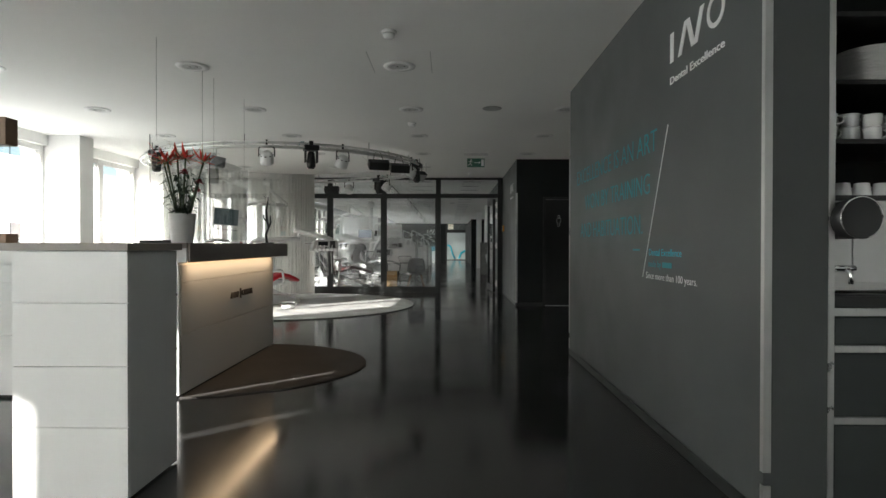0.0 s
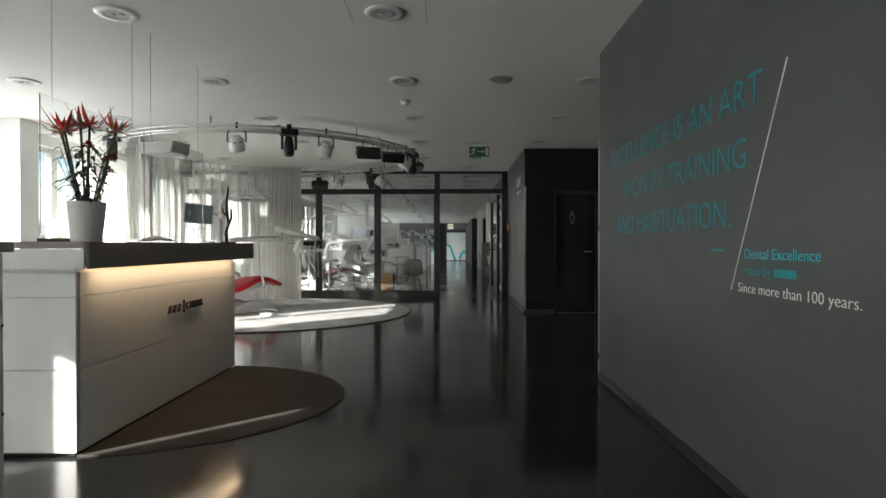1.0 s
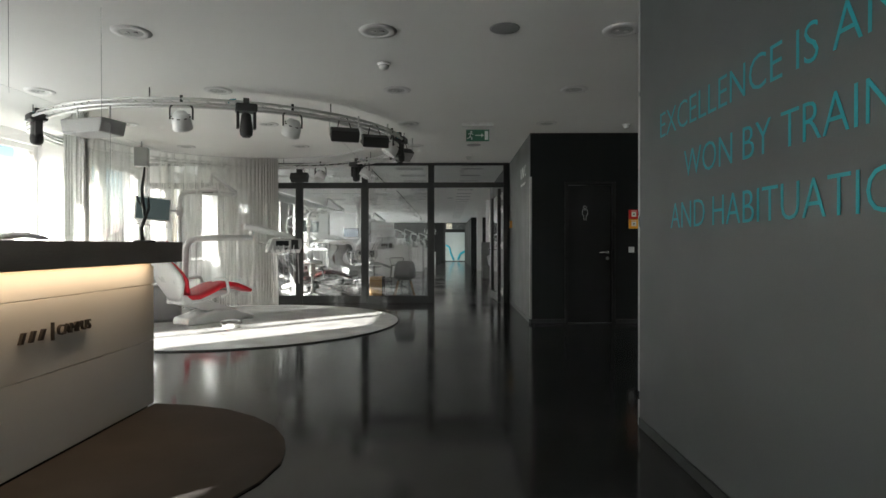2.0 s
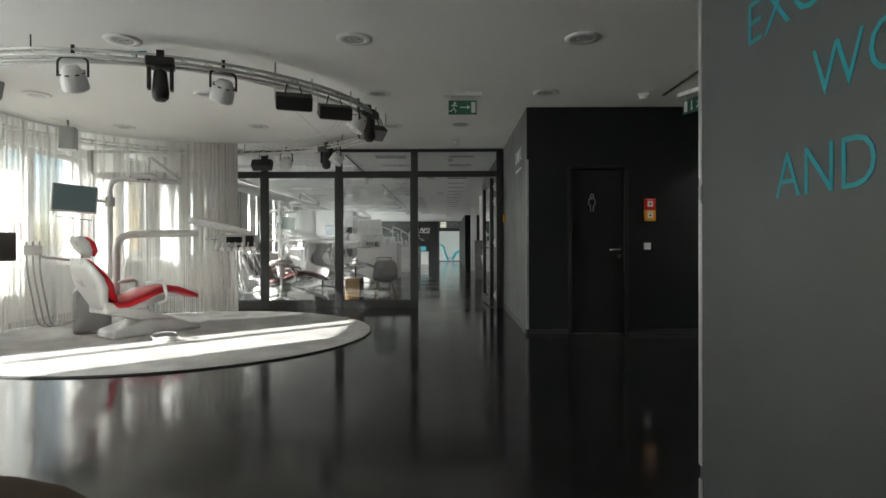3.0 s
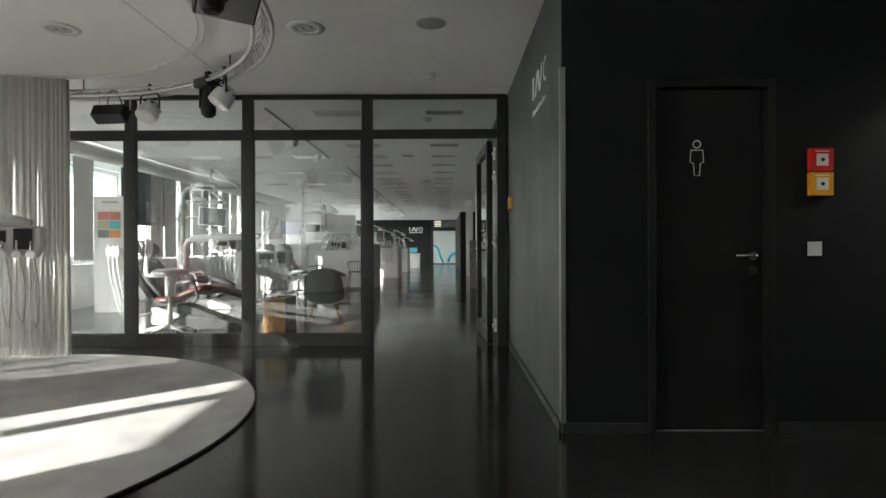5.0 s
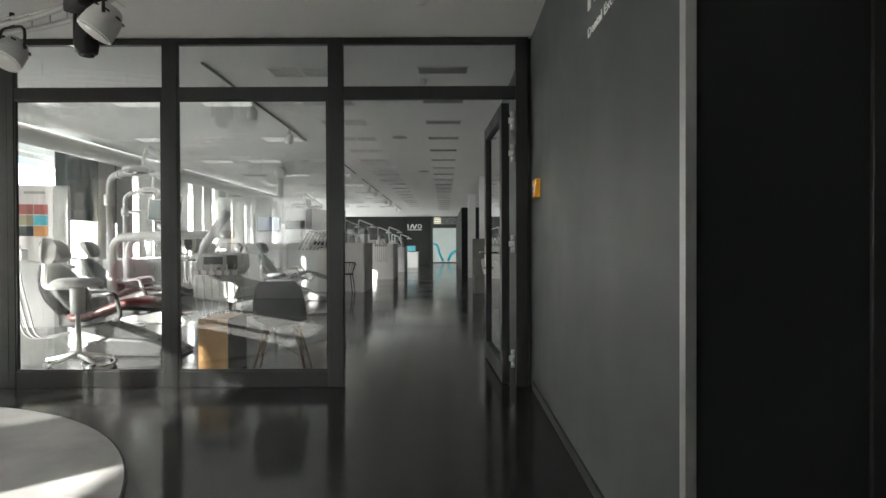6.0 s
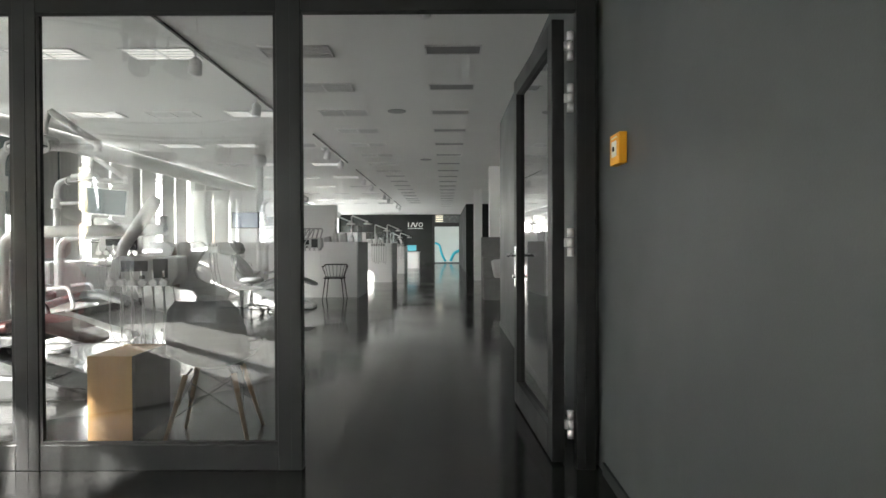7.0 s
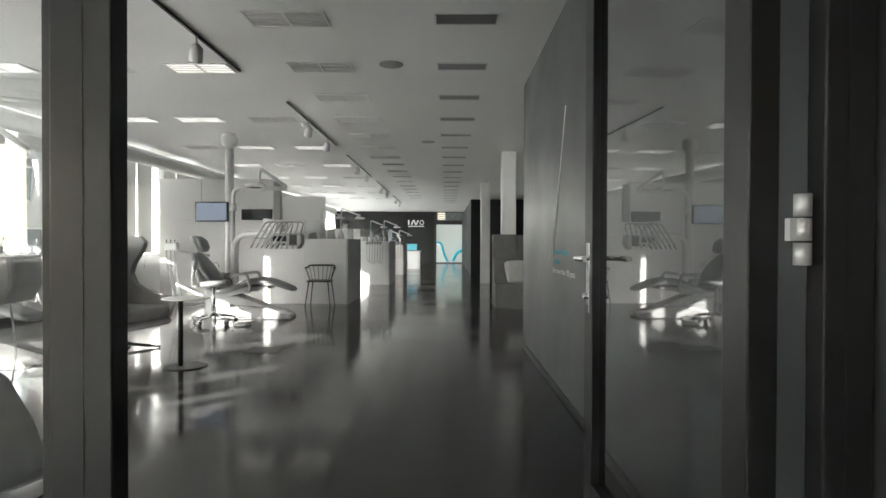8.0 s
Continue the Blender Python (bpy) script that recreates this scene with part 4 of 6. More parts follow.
def exit_sign(place, label, arrow):
    t = thing("exit_sign", place, label, "sign")
    part("mount", box(B(), -0.21, -0.035, 0.20, 0.21, 0.035, 0.245, 0.006), WHITE_PLASTIC, t)
    part("plate", box(B(), -0.155, -0.006, 0.0, 0.155, 0.006, 0.155, 0.002), SIGN_GREEN, t, "green sign plate")
    bm = B()
    if arrow:
        box(bm, -0.03, -0.0085, 0.073, 0.05, -0.0065, 0.085)
        profile_y(bm, [(0.05, 0.055), (0.05, 0.105), (0.085, 0.08)], -0.0085, -0.0065)
        box(bm, 0.095, -0.0085, 0.02, 0.14, -0.0065, 0.135)
        tube(bm, [(-0.085, -0.0075, 0.125), (-0.085, -0.0085, 0.125)], 0.014, 12)
        for a, b in (((-0.09, 0.11), (-0.10, 0.065)), ((-0.10, 0.065), (-0.075, 0.045)), ((-0.075, 0.045), (-0.08, 0.02)), ((-0.10, 0.065), (-0.12, 0.04)), ((-0.12, 0.04), (-0.145, 0.035)), ((-0.09, 0.108), (-0.06, 0.09)), ((-0.09, 0.108), (-0.125, 0.095))):
            tube(bm, [(a[0], -0.0075, a[1]), (b[0], -0.0075, b[1])], 0.006, 6)
    else:
        box(bm, -0.13, -0.0085, 0.02, -0.085, -0.0065, 0.135)
        box(bm, -0.03, -0.0085, 0.05, -0.015, -0.0065, 0.135)
        profile_y(bm, [(-0.045, 0.05), (0.0, 0.05), (-0.022, 0.02)], -0.0085, -0.0065)
        for a, b in (((0.09, 0.11), (0.08, 0.065)), ((0.08, 0.065), (0.105, 0.045)), ((0.105, 0.045), (0.10, 0.02)), ((0.08, 0.065), (0.05, 0.035)), ((0.09, 0.108), (0.12, 0.09)), ((0.09, 0.108), (0.055, 0.095))):
            tube(bm, [(a[0], -0.0075, a[1]), (b[0], -0.0075, b[1])], 0.006, 6)
    part("pictogram", bm, WHITE_LETTERS, t)
    for x in (-0.12, 0.12):
        bm = B()
        tube(bm, [(x, 0, 0.154), (x, 0, 0.203)], 0.003, 6)
        part("hanger", bm, WHITE_PLASTIC, t)


exit_sign(pose(0.435, 10.29, H - 0.246), "green exit sign with arrow under the ceiling", True)
exit_sign(pose(2.94, 10.2, H - 0.246, 0, 0, -70), "green exit sign hanging beside the door", False)


# ceiling lamps of the lobby
def downlight(place):
    t = thing("downlight", place, "round white recessed downlight, switched off", "ceiling lamp", "lobby downlights")
    bm = B()
    rings = []
    for r, z in ((0.145, 0.0), (0.143, -0.008), (0.095, -0.012), (0.085, -0.006), (0.08, -0.001)):
        rings.append(loop_of(bm, [(r * math.cos(a), r * math.sin(a), z) for a in (2 * math.pi * k / 36 for k in range(36))]))
    for p, q in zip(rings, rings[1:]):
        bridge(bm, p, q)
    part("ring", bm, WHITE_PLASTIC, t)
    part("reflector", lathe(B(), [(0.084, -0.0062), (0.083, -0.0058), (0.05, -0.003), (0.01, -0.002)], 24), GREY_FRAME, t, "pale reflector")
    for s in (-1, 1):
        bm = B()
        tube(bm, [(s * 0.032, 0, -0.006), (s * 0.032, 0, -0.014)], 0.018, 12)
        part("bulb", bm, CHINA, t)
    return t


first = downlight(pose(-0.5, 5.29, H - 0.001))
for y in (5.29, 6.96, 8.63, 10.31, 12.05):
    for x in (-4.28, -2.39, -0.5, 1.36):
        if (x, y) != (-0.5, 5.29) and not (x > 1 and (y < 6.5 or y > 11)):
            copy_thing(first, pose(x, y, H - 0.001))
for y in (1.95, 3.62):
    for x in (-4.28, -2.39, -0.5):
        copy_thing(first, pose(x, y, H - 0.001))


def speaker(place):
    t = thing("ceiling_speaker", place, "flat round grey ceiling loudspeaker grille", "loudspeaker", "ceiling loudspeakers")
    part("grille", lathe(B(), [(0.115, 0.0), (0.112, -0.005), (0.10, -0.007), (0.01, -0.007)], 32), GREY_PLASTIC, t)
    return t


sp = speaker(pose(0.465, 6.92, H - 0.001))
copy_thing(sp, pose(0.46, 11.98, H - 0.001))
copy_thing(sp, pose(-0.11, 18.31, H - 0.001))
copy_thing(sp, pose(0.11, 22.47, H - 0.001))


def smoke_detector(place):
    t = thing("smoke_detector", place, "small white smoke detector on the ceiling", "smoke detector", "smoke detectors")
    part("base", lathe(B(), [(0.06, 0.0), (0.058, -0.014), (0.05, -0.018)], 24), WHITE_PLASTIC, t)
    part("head", lathe(B(), [(0.046, -0.018), (0.044, -0.04), (0.03, -0.055), (0.005, -0.056)], 24), WHITE_PLASTIC, t)
    return t


sd = smoke_detector(pose(-0.51, 4.44, H - 0.001))
for x, y in ((0.425, 13.24), (2.46, 10.4), (-0.54, 7.75), (0.35, 15.2), (-1.58, 21.0)):
    copy_thing(sd, pose(x, y, H - 0.001))



def roller_blind(y0, y1):
    t = thing("roller_blind", pose(-6.05, (y0 + y1) / 2, 0), "white roller blind drawn down in a window", "blind", "roller blinds")
    w = (y1 - y0) / 2
    part("cloth", box(B(), -0.002, -w, 0.82, 0.002, w, 2.56), BLIND, t)
    part("tube", tube(B(), [(0, -w - 0.02, 2.58), (0, w + 0.02, 2.58)], 0.025, 12), WHITE_PLASTIC, t)
    part("hem_bar", box(B(), -0.006, -w, 0.805, 0.006, w, 0.82), ALU, t)


# unseen blinds, added so that only their gaps let sun streaks in
for y0, y1 in ((-1.54, -1.40), (-1.10, -0.66), (-0.52, 0.585), (1.14, 2.05), (2.16, 3.19)):
    roller_blind(y0, y1)
roller_blind(3.56, 5.408)

box_speaker = thing("loudspeaker", pose(-4.78, 11.6, 0, 0, 0, 20), "white loudspeaker box hung under the ceiling", "loudspeaker")
part("case", box(B(), -0.10, -0.09, 2.38, 0.10, 0.09, 2.68, 0.012), GREY_FRAME, box_speaker)
part("grille", box(B(), -0.085, -0.096, 2.395, 0.085, -0.0905, 2.665, 0.002), PANEL_GREY, box_speaker)
part("hanger", tube(B(), [(0, 0, 2.68), (0, 0, H - 0.001)], 0.012, 8), GREY_FRAME, box_speaker)

# the round stage with its string curtain
CX, CY = -3.1, 11.08
stage = thing("round_carpet", pose(CX, CY, 0), "round light grey carpet with a dark rim", "carpet")
part("carpet_top", slab(B(), arc(0, 0, 2.385, 0, 360, 96)[:-1], 0.0, 0.016), GREY_CARPET, stage)
bm = B()
tube(bm, [(x, y, 0.008) for x, y in arc(0, 0, 2.39, 0, 360, 96)], 0.009, 6, False)
part("rim", bm, CARPET_EDGE, stage, "dark bound rim")
random.seed(11)
verts, faces = [], []
RX, RY = -3.2, 11.2
count = 2300
for k in range(count):
    u = max(0.0, k + random.uniform(-0.35, 0.35)) / count
    u = u - 0.10 * math.sin(2 * math.pi * u)
    a = radians(88 + (239 - 88) * u)
    fold = 0.016 * math.sin(u * 95) + 0.01 * math.sin(u * 310)
    r = (2.05 if k % 2 else 2.10) + fold
    x, y = RX + r * math.cos(a), RY + r * math.sin(a)
    w = random.uniform(0.0013, 0.0024)
    low = 0.02 + random.uniform(0, 0.05)
    sway = random.uniform(-0.008, 0.008)
    n = len(verts)
    for z, dx in ((low, sway), (1.2, sway * 0.3), (H - 0.03, 0)):
        for j in range(3):
            b = 2.094 * j + k
            verts.append((x + dx + w * math.cos(b), y + dx * 0.5 + w * math.sin(b), z))
    for s in (0, 3):
        for j in range(3):
            faces.append((n + s + j, n + s + (j + 1) % 3, n + s + 3 + (j + 1) % 3, n + s + 3 + j))
mesh = bpy.data.meshes.new("string_curtain")
mesh.from_pydata(verts, [], faces)
mesh.materials.append(YARN)
tagged(new("string_curtain", mesh), "white string curtain hanging round the stage", "curtain", "", "stuff")

# lighting truss
TX, TY, TR = -3.05, 10.95, 2.45


def truss():
    t = thing("lighting_truss", pose(TX, TY, 0), "round aluminium lighting truss under the ceiling", "truss")
    rails = [(TR, 2.665), (TR - 0.07, 2.60), (TR + 0.06, 2.60)]
    for r, z in rails:
        bm = B()
        tube(bm, [(x, y, z) for x, y in arc(0, 0, r, 0, 360, 120)], 0.0165, 8, False)
        part("rail", bm, ALU, t)
    n = 84
    for k in range(n):
        a, b = radians(360 * k / n), radians(360 * (k + 0.5) / n)
        for r, z in rails[1:]:
            bm = B()
            tube(bm, [(TR * math.cos(a), TR * math.sin(a), 2.665), (r * math.cos(b), r * math.sin(b), z)], 0.006, 5)
            part("brace", bm, ALU, t)
    for a in range(0, 360, 45):
        x, y = TR * math.cos(radians(a)), TR * math.sin(radians(a))
        bm = B()
        tube(bm, [(x, y, 2.68), (x, y, H - 0.001)], 0.006, 6)
        part("hanger", bm, STEEL, t)
    return t


truss()


def on_ring(angle, z=2.6, turn=0.0):
    a = radians(angle)
    return pose(TX + TR * math.cos(a), TY + TR * math.sin(a), z, 0, 0, angle + 90 + turn)


def moving_head(place, tilt=0):
    t = thing("moving_head_light", place, "black moving head stage light hung on the truss", "stage light", "moving heads")
    bm = B()
    tube(bm, [(0, 0, 0.04), (0, 0, -0.03)], 0.02, 8)
    box(bm, -0.03, -0.02, -0.01, 0.03, 0.02, 0.05, 0.004)
    part("clamp", bm, BLACK, t)
    part("base", box(B(), -0.11, -0.09, -0.10, 0.11, 0.09, -0.02, 0.015), BLACK, t)
    for s in (-1, 1):
        part("yoke_arm", box(B(), s * 0.085 - 0.015, -0.04, -0.28, s * 0.085 + 0.015, 0.04, -0.10, 0.01), BLACK, t)
    part("head", lathe(B(), [(0.045, -0.36), (0.062, -0.345), (0.068, -0.30), (0.06, -0.22), (0.05, -0.13), (0.03, -0.11)], 20), BLACK, t)
    bm = B()
    tube(bm, [(0, 0, -0.361), (0, 0, -0.368)], 0.04, 18)
    part("lens", bm, SCREEN, t)
    bm = B()
    tube(bm, bend([(-0.11, 0, -0.05), (-0.17, 0, -0.06), (-0.18, 0, 0.02), (-0.1, 0, 0.03)], 0.05), 0.006, 6)
    part("cable", bm, TEAL, t)
    return t


def par_can(place, mat, label):
    t = thing("spotlight", place, label, "stage light", "spotlights")
    bm = B()
    tube(bm, bend([(-0.095, 0, -0.18), (-0.095, 0, -0.05), (0.095, 0, -0.05), (0.095, 0, -0.18)], 0.05), 0.008, 6)
    tube(bm, [(0, 0, -0.05), (0, 0, 0.03)], 0.013, 8)
    part("bracket", bm, BLACK, t)
    can = part("can", lathe(B(), [(0.082, -0.085), (0.084, -0.08), (0.082, -0.02), (0.07, 0.03), (0.05, 0.065), (0.02, 0.07)], 26), mat, t)
    can.matrix_basis = pose(0, 0, -0.18, 32, 0, 0)
    bm = B()
    tube(bm, [(0, 0, -0.087), (0, 0, -0.091)], 0.073, 22)
    lens = part("lens", bm, CHINA, can)
    for k in range(8):
        a = 2 * math.pi * k / 8
        bm = B()
        box(bm, -0.012, 0.05, 0.022, 0.012, 0.082, 0.028)
        bmesh.ops.rotate(bm, cent=(0, 0, 0), matrix=Matrix.Rotation(a, 3, "Z"), verts=bm.verts[:])
        part("fin", bm, BLACK, can)
    return t


def flood(place, tilt):
    t = thing("flood_light", place, "black rectangular flood light hung on the truss", "stage light", "flood lights")
    for s in (-1, 1):
        bm = B()
        tube(bm, [(s * 0.17, 0, 0.08), (s * 0.17, 0, -0.14)], 0.007, 6)
        part("arm", bm, ALU, t)
    body = part("body", profile_y(B(), [(-0.09, 0.0), (0.09, 0.0), (0.06, 0.12), (-0.06, 0.12)], -0.165, 0.165, 0.008), BLACK, t)
    body.matrix_basis = pose(0, 0, -0.2, 0, tilt, 90)
    part("window", box(B(), -0.08, -0.15, -0.008, 0.08, 0.15, -0.001), GREY_PLASTIC, body)
    bm = B()
    tube(bm, bend([(-0.08, 0.0, -0.08), (-0.05, 0.02, 0.05), (0.04, 0.02, 0.06), (0.08, 0, -0.08)], 0.06), 0.006, 6)
    part("cable", bm, BLACK, t)
    return t


for angle in (-67.5, -9, 54, -131):
    moving_head(on_ring(angle, 2.66))
for angle, turn in ((-82.5, 0), (-56, 10), (-17, 30), (47.5, -20), (73, 0)):
    par_can(on_ring(angle, 2.665, turn) @ Matrix.Scale(1.2, 4), WHITE_PLASTIC, "white spotlight hung on the round truss")
for angle, tilt, turn in ((-40.5, -35, -30), (-28, -28, -40), (-5, 40, -50), (82.5, 65, 0)):
    flood(on_ring(angle, 2.6, turn), tilt)
projector = thing("projector", on_ring(-105) @ Matrix.Scale(1.25, 4), "grey stage projector box hung on the truss", "projector")
part("body", profile_y(B(), [(-0.19, 0.0), (0.19, 0.0), (0.22, 0.12), (-0.22, 0.12)], -0.13, 0.13, 0.012), GREY_PLASTIC, projector).matrix_basis = pose(0, 0, -0.24)
for s in (-1, 1):
    bm = B()
    tube(bm, bend([(s * 0.17, 0, -0.13), (s * 0.17, 0, 0.03), (s * 0.12, 0, 0.03)], 0.03), 0.008, 6)
    part("hook", bm, ALU, projector)


# dental treatment units
def instrument(bm_parent, x, y, z, k):
    """One handpiece with its hose, hanging in the tray."""
    bm = B()
    tube(bm, [(x, y, z), (x + 0.005, y - 0.03, z + 0.10)], [0.008, 0.006], 8)
    piece = part("handpiece", bm, CHROME if k % 2 else WHITE_PLASTIC, bm_parent)
    bm = B()
    tube(bm, bend([(x, y, z), (x, y - 0.01, z - 0.35 - 0.03 * (k % 3)), (x + 0.03, y + 0.06, z - 0.5 - 0.04 * (k % 2)), (x + 0.04, y + 0.12, z - 0.25), (x + 0.01, y + 0.12, z - 0.02)], 0.08, 5), 0.005, 6)
    part("hose", bm, HOSE, piece)


def dental_unit(place, cushion, label, lamp=True, screen=True, reach=1.0, shell=WHITE_PLASTIC, chair_turn=0.0, back=None, whips=False, low_tray=False, screen_x=-0.68):
    """A treatment chair, its water unit, lamp, screen and instrument tray; the feet point along +x."""
    t = thing("dental_unit", place, label, "dental chair", "dental units")
    part("foot", profile_y(B(), [(-0.42, 0.0), (0.72, 0.0), (0.70, 0.05), (0.36, 0.17), (0.0, 0.20), (-0.40, 0.10)], -0.2, 0.2, 0.03), shell, t)
    part("lift_arm", profile_y(B(), [(-0.52, 0.33), (-0.34, 0.30), (0.10, 0.12), (0.42, 0.08), (0.46, 0.14), (0.20, 0.24), (-0.05, 0.34), (-0.45, 0.40)], -0.15, 0.15, 0.03), shell, t)
    part("seat_shell", profile_y(B(), [(-0.50, 0.30), (-0.2, 0.32), (0.15, 0.42), (0.40, 0.43), (0.40, 0.46), (0.1, 0.48), (-0.3, 0.38), (-0.5, 0.45)], -0.2, 0.2, 0.02), shell, t)
    part("seat_pad", pad(B(), [(-0.42, 0.42), (-0.36, 0.395), (-0.25, 0.40), (-0.08, 0.46), (0.10, 0.53), (0.25, 0.555), (0.42, 0.53), (0.58, 0.475), (0.70, 0.43), (0.74, 0.41)], [0.40, 0.46, 0.50, 0.52, 0.50, 0.46, 0.42, 0.38, 0.32, 0.20], [0.05, 0.09, 0.10, 0.10, 0.10, 0.09, 0.08, 0.07, 0.06, 0.03]), cushion, t)
    part("back_shell", pad(B(), [(-0.46, 0.34), (-0.51, 0.47), (-0.55, 0.59), (-0.60, 0.71), (-0.67, 0.85), (-0.71, 0.94)], [0.26, 0.40, 0.58, 0.62, 0.46, 0.30], [0.07, 0.11, 0.12, 0.11, 0.09, 0.04]), shell, t)
    part("back_pad", pad(B(), [(-0.36, 0.44), (-0.42, 0.53), (-0.47, 0.63), (-0.54, 0.73), (-0.62, 0.85), (-0.67, 0.935)], [0.30, 0.40, 0.52, 0.56, 0.42, 0.26], [0.07, 0.09, 0.10, 0.09, 0.08, 0.04]), back or cushion, t)
    bm = B()
    tube(bm, [(-0.68, 0, 0.90), (-0.66, 0, 1.01)], 0.02, 8)
    part("headrest_stem", bm, CHROME, t)
    part("headrest", pad(B(), [(-0.575, 0.965), (-0.575, 1.015), (-0.615, 1.105), (-0.665, 1.155), (-0.715, 1.16)], [0.16, 0.26, 0.28, 0.24, 0.14], [0.05, 0.09, 0.10, 0.08, 0.04]), back or cushion, t)
    part("headrest_shell", pad(B(), [(-0.61, 0.955), (-0.635, 1.03), (-0.685, 1.12), (-0.725, 1.165), (-0.755, 1.17)], [0.18, 0.28, 0.31, 0.27, 0.16], [0.04, 0.09, 0.10, 0.08, 0.04]), shell, t)
    for s in (-1, 1):
        bm = B()
        tube(bm, bend([(-0.10, s * 0.29, 0.63), (0.12, s * 0.30, 0.66), (0.18, s * 0.30, 0.42), (0.08, s * 0.25, 0.38)], 0.06), 0.022, 8)
        part("armrest", bm, shell, t)
    for piece in t.children:
        piece.matrix_basis = pose(0, 0, 0, 0, 0, chair_turn) @ piece.matrix_basis
    part("water_unit", box(B(), -0.72, 0.28, 0.0, -0.30, 0.62, 0.55, 0.05), GREY_PLASTIC, t)
    part("spittoon", lathe(B(), [(0.06, 0), (0.10, 0.04), (0.13, 0.08), (0.125, 0.085), (0.05, 0.05), (0.01, 0.045)], 22, (-0.5, 0.42, 0.551)), CHINA, t)
    bm = B()
    tube(bm, bend([(-0.62, 0.42, 0.55), (-0.62, 0.42, 0.78), (-0.54, 0.42, 0.80), (-0.52, 0.42, 0.72)], 0.04), 0.008, 8)
    part("tap", bm, CHROME, t)
    post = B()
    tube(post, [(-0.31, 0.42, 0.2), (-0.31, 0.42, 1.40)] + bend([(-0.31, 0.42, 1.40), (-0.31, 0.42, 1.94), (0.05, 0.42, 1.94)], 0.16, 8) + [(0.48, 0.42, 1.93)], 0.034, 12)
    part("post", post, WHITE_PLASTIC, t)
    bm = B()
    tube(bm, [(-0.31, 0.42, 1.58), (-0.31, 0.42, 1.70)], 0.055, 14)
    part("collar", bm, WHITE_PLASTIC, t)
    if lamp:
        bm = B()
        tube(bm, [(0.48, 0.42, 1.90), (0.48, 0.42, 1.99)], 0.035, 10)
        tube(bm, [(0.48, 0.42, 1.97), (0.14, 0.36, 2.22)], 0.03, 10)
        tube(bm, bend([(0.14, 0.36, 2.22), (0.12, 0.34, 2.14), (0.12, 0.32, 2.02)], 0.04), 0.02, 8)
        arm = part("lamp_arm", bm, WHITE_PLASTIC, t)
        head = part("lamp_head", pad(B(), [(-0.14, 1.95), (-0.11, 1.97), (0.0, 1.985), (0.12, 1.98), (0.16, 1.96)], [0.1, 0.2, 0.24, 0.2, 0.1], [0.03, 0.07, 0.08, 0.07, 0.03]), WHITE_PLASTIC, t)
        head.matrix_basis = pose(0.06, 0.30, -0.01)
        for k in range(6):
            part("reflector", box(B(), -0.075 + 0.055 * (k % 3), -0.07 + 0.075 * (k // 3), 1.935, -0.03 + 0.055 * (k % 3), -0.005 + 0.075 * (k // 3), 1.945, 0.004), SCREEN, head)
        for s in (-1, 1):
            bm = B()
            tube(bm, bend([(s * 0.13, -0.06, 1.97), (s * 0.17, -0.10, 1.95), (s * 0.17, -0.10, 1.88), (s * 0.12, -0.10, 1.87)], 0.03), 0.010, 7)
            part("grip", bm, WHITE_PLASTIC, head)
    if screen:
        bm = B()
        tube(bm, [(-0.31, 0.42, 1.64), (screen_x + 0.13 * (1 if screen_x < -0.3 else -1), 0.36, 1.66)], 0.022, 8)
        sc = part("screen_arm", bm, WHITE_PLASTIC, t)
        bm = B()
        box(bm, -0.24, -0.02, -0.17, 0.24, 0.02, 0.17, 0.012)
        mon = part("screen", bm, WHITE_PLASTIC, t, "flat screen on an arm")
        mon.matrix_basis = pose(screen_x, 0.30, 1.66, 0, 4, 8)
        part("display", box(B(), -0.222, -0.0235, -0.15, 0.222, -0.0205, 0.152), SCREEN_PICTURE, mon)
        bm = B()
        tube(bm, bend([(-0.20, -0.03, -0.17), (-0.22, -0.05, -0.23), (0.2, -0.05, -0.25)], 0.04), 0.006, 6)
        part("grab_bar", bm, CHROME, mon)
    boom = B()
    tube(boom, [(-0.25, 0.36, 0.45)] + bend([(-0.25, 0.36, 0.6), (-0.24, 0.34, 1.22), (0.15, 0.26, 1.24)], 0.32, 10) + [(0.15 + 0.55 * reach, 0.18, 1.25)], 0.045, 14)
    part("boom", boom, WHITE_PLASTIC, t)
    bm = B()
    bx = 0.13 + 0.55 * reach
    tube(bm, [(bx, 0.18, 1.24), (bx, 0.18, 1.36)], 0.03, 10)
    if low_tray:
        tube(bm, [(bx - 0.03, 0.14, 1.50), (bx - 0.06, 0.14, 1.45), (bx - 0.27, 0.10, 1.12), (bx - 0.29, 0.10, 1.03)], [0.035, 0.055, 0.045, 0.035], 12)
        tx, low = bx - 0.19, -0.19
    else:
        tube(bm, [(bx - 0.1, 0.17, 1.42), (bx + 0.04, 0.18, 1.40), (bx + 0.6 * reach, 0.12, 1.26), (bx + 0.66 * reach, 0.11, 1.245)], [0.045, 0.055, 0.045, 0.035], 12)
        tx, low = bx + 0.37 * reach, 0.0
    part("tray_arm", bm, WHITE_PLASTIC, t)
    part("instrument_tray", profile_y(B(), [(tx - 0.17, low + 1.01), (tx + 0.33, low + 1.01), (tx + 0.38, low + 1.09), (tx + 0.37, low + 1.235), (tx - 0.08, low + 1.235), (tx - 0.11, low + 1.21)], -0.02, 0.20, 0.02), HOSE, t)
    part("side_bezel", box(B(), tx + 0.20, -0.027, low + 1.07, tx + 0.31, -0.0205, low + 1.215, 0.002), BLACK, t, "black bezel")
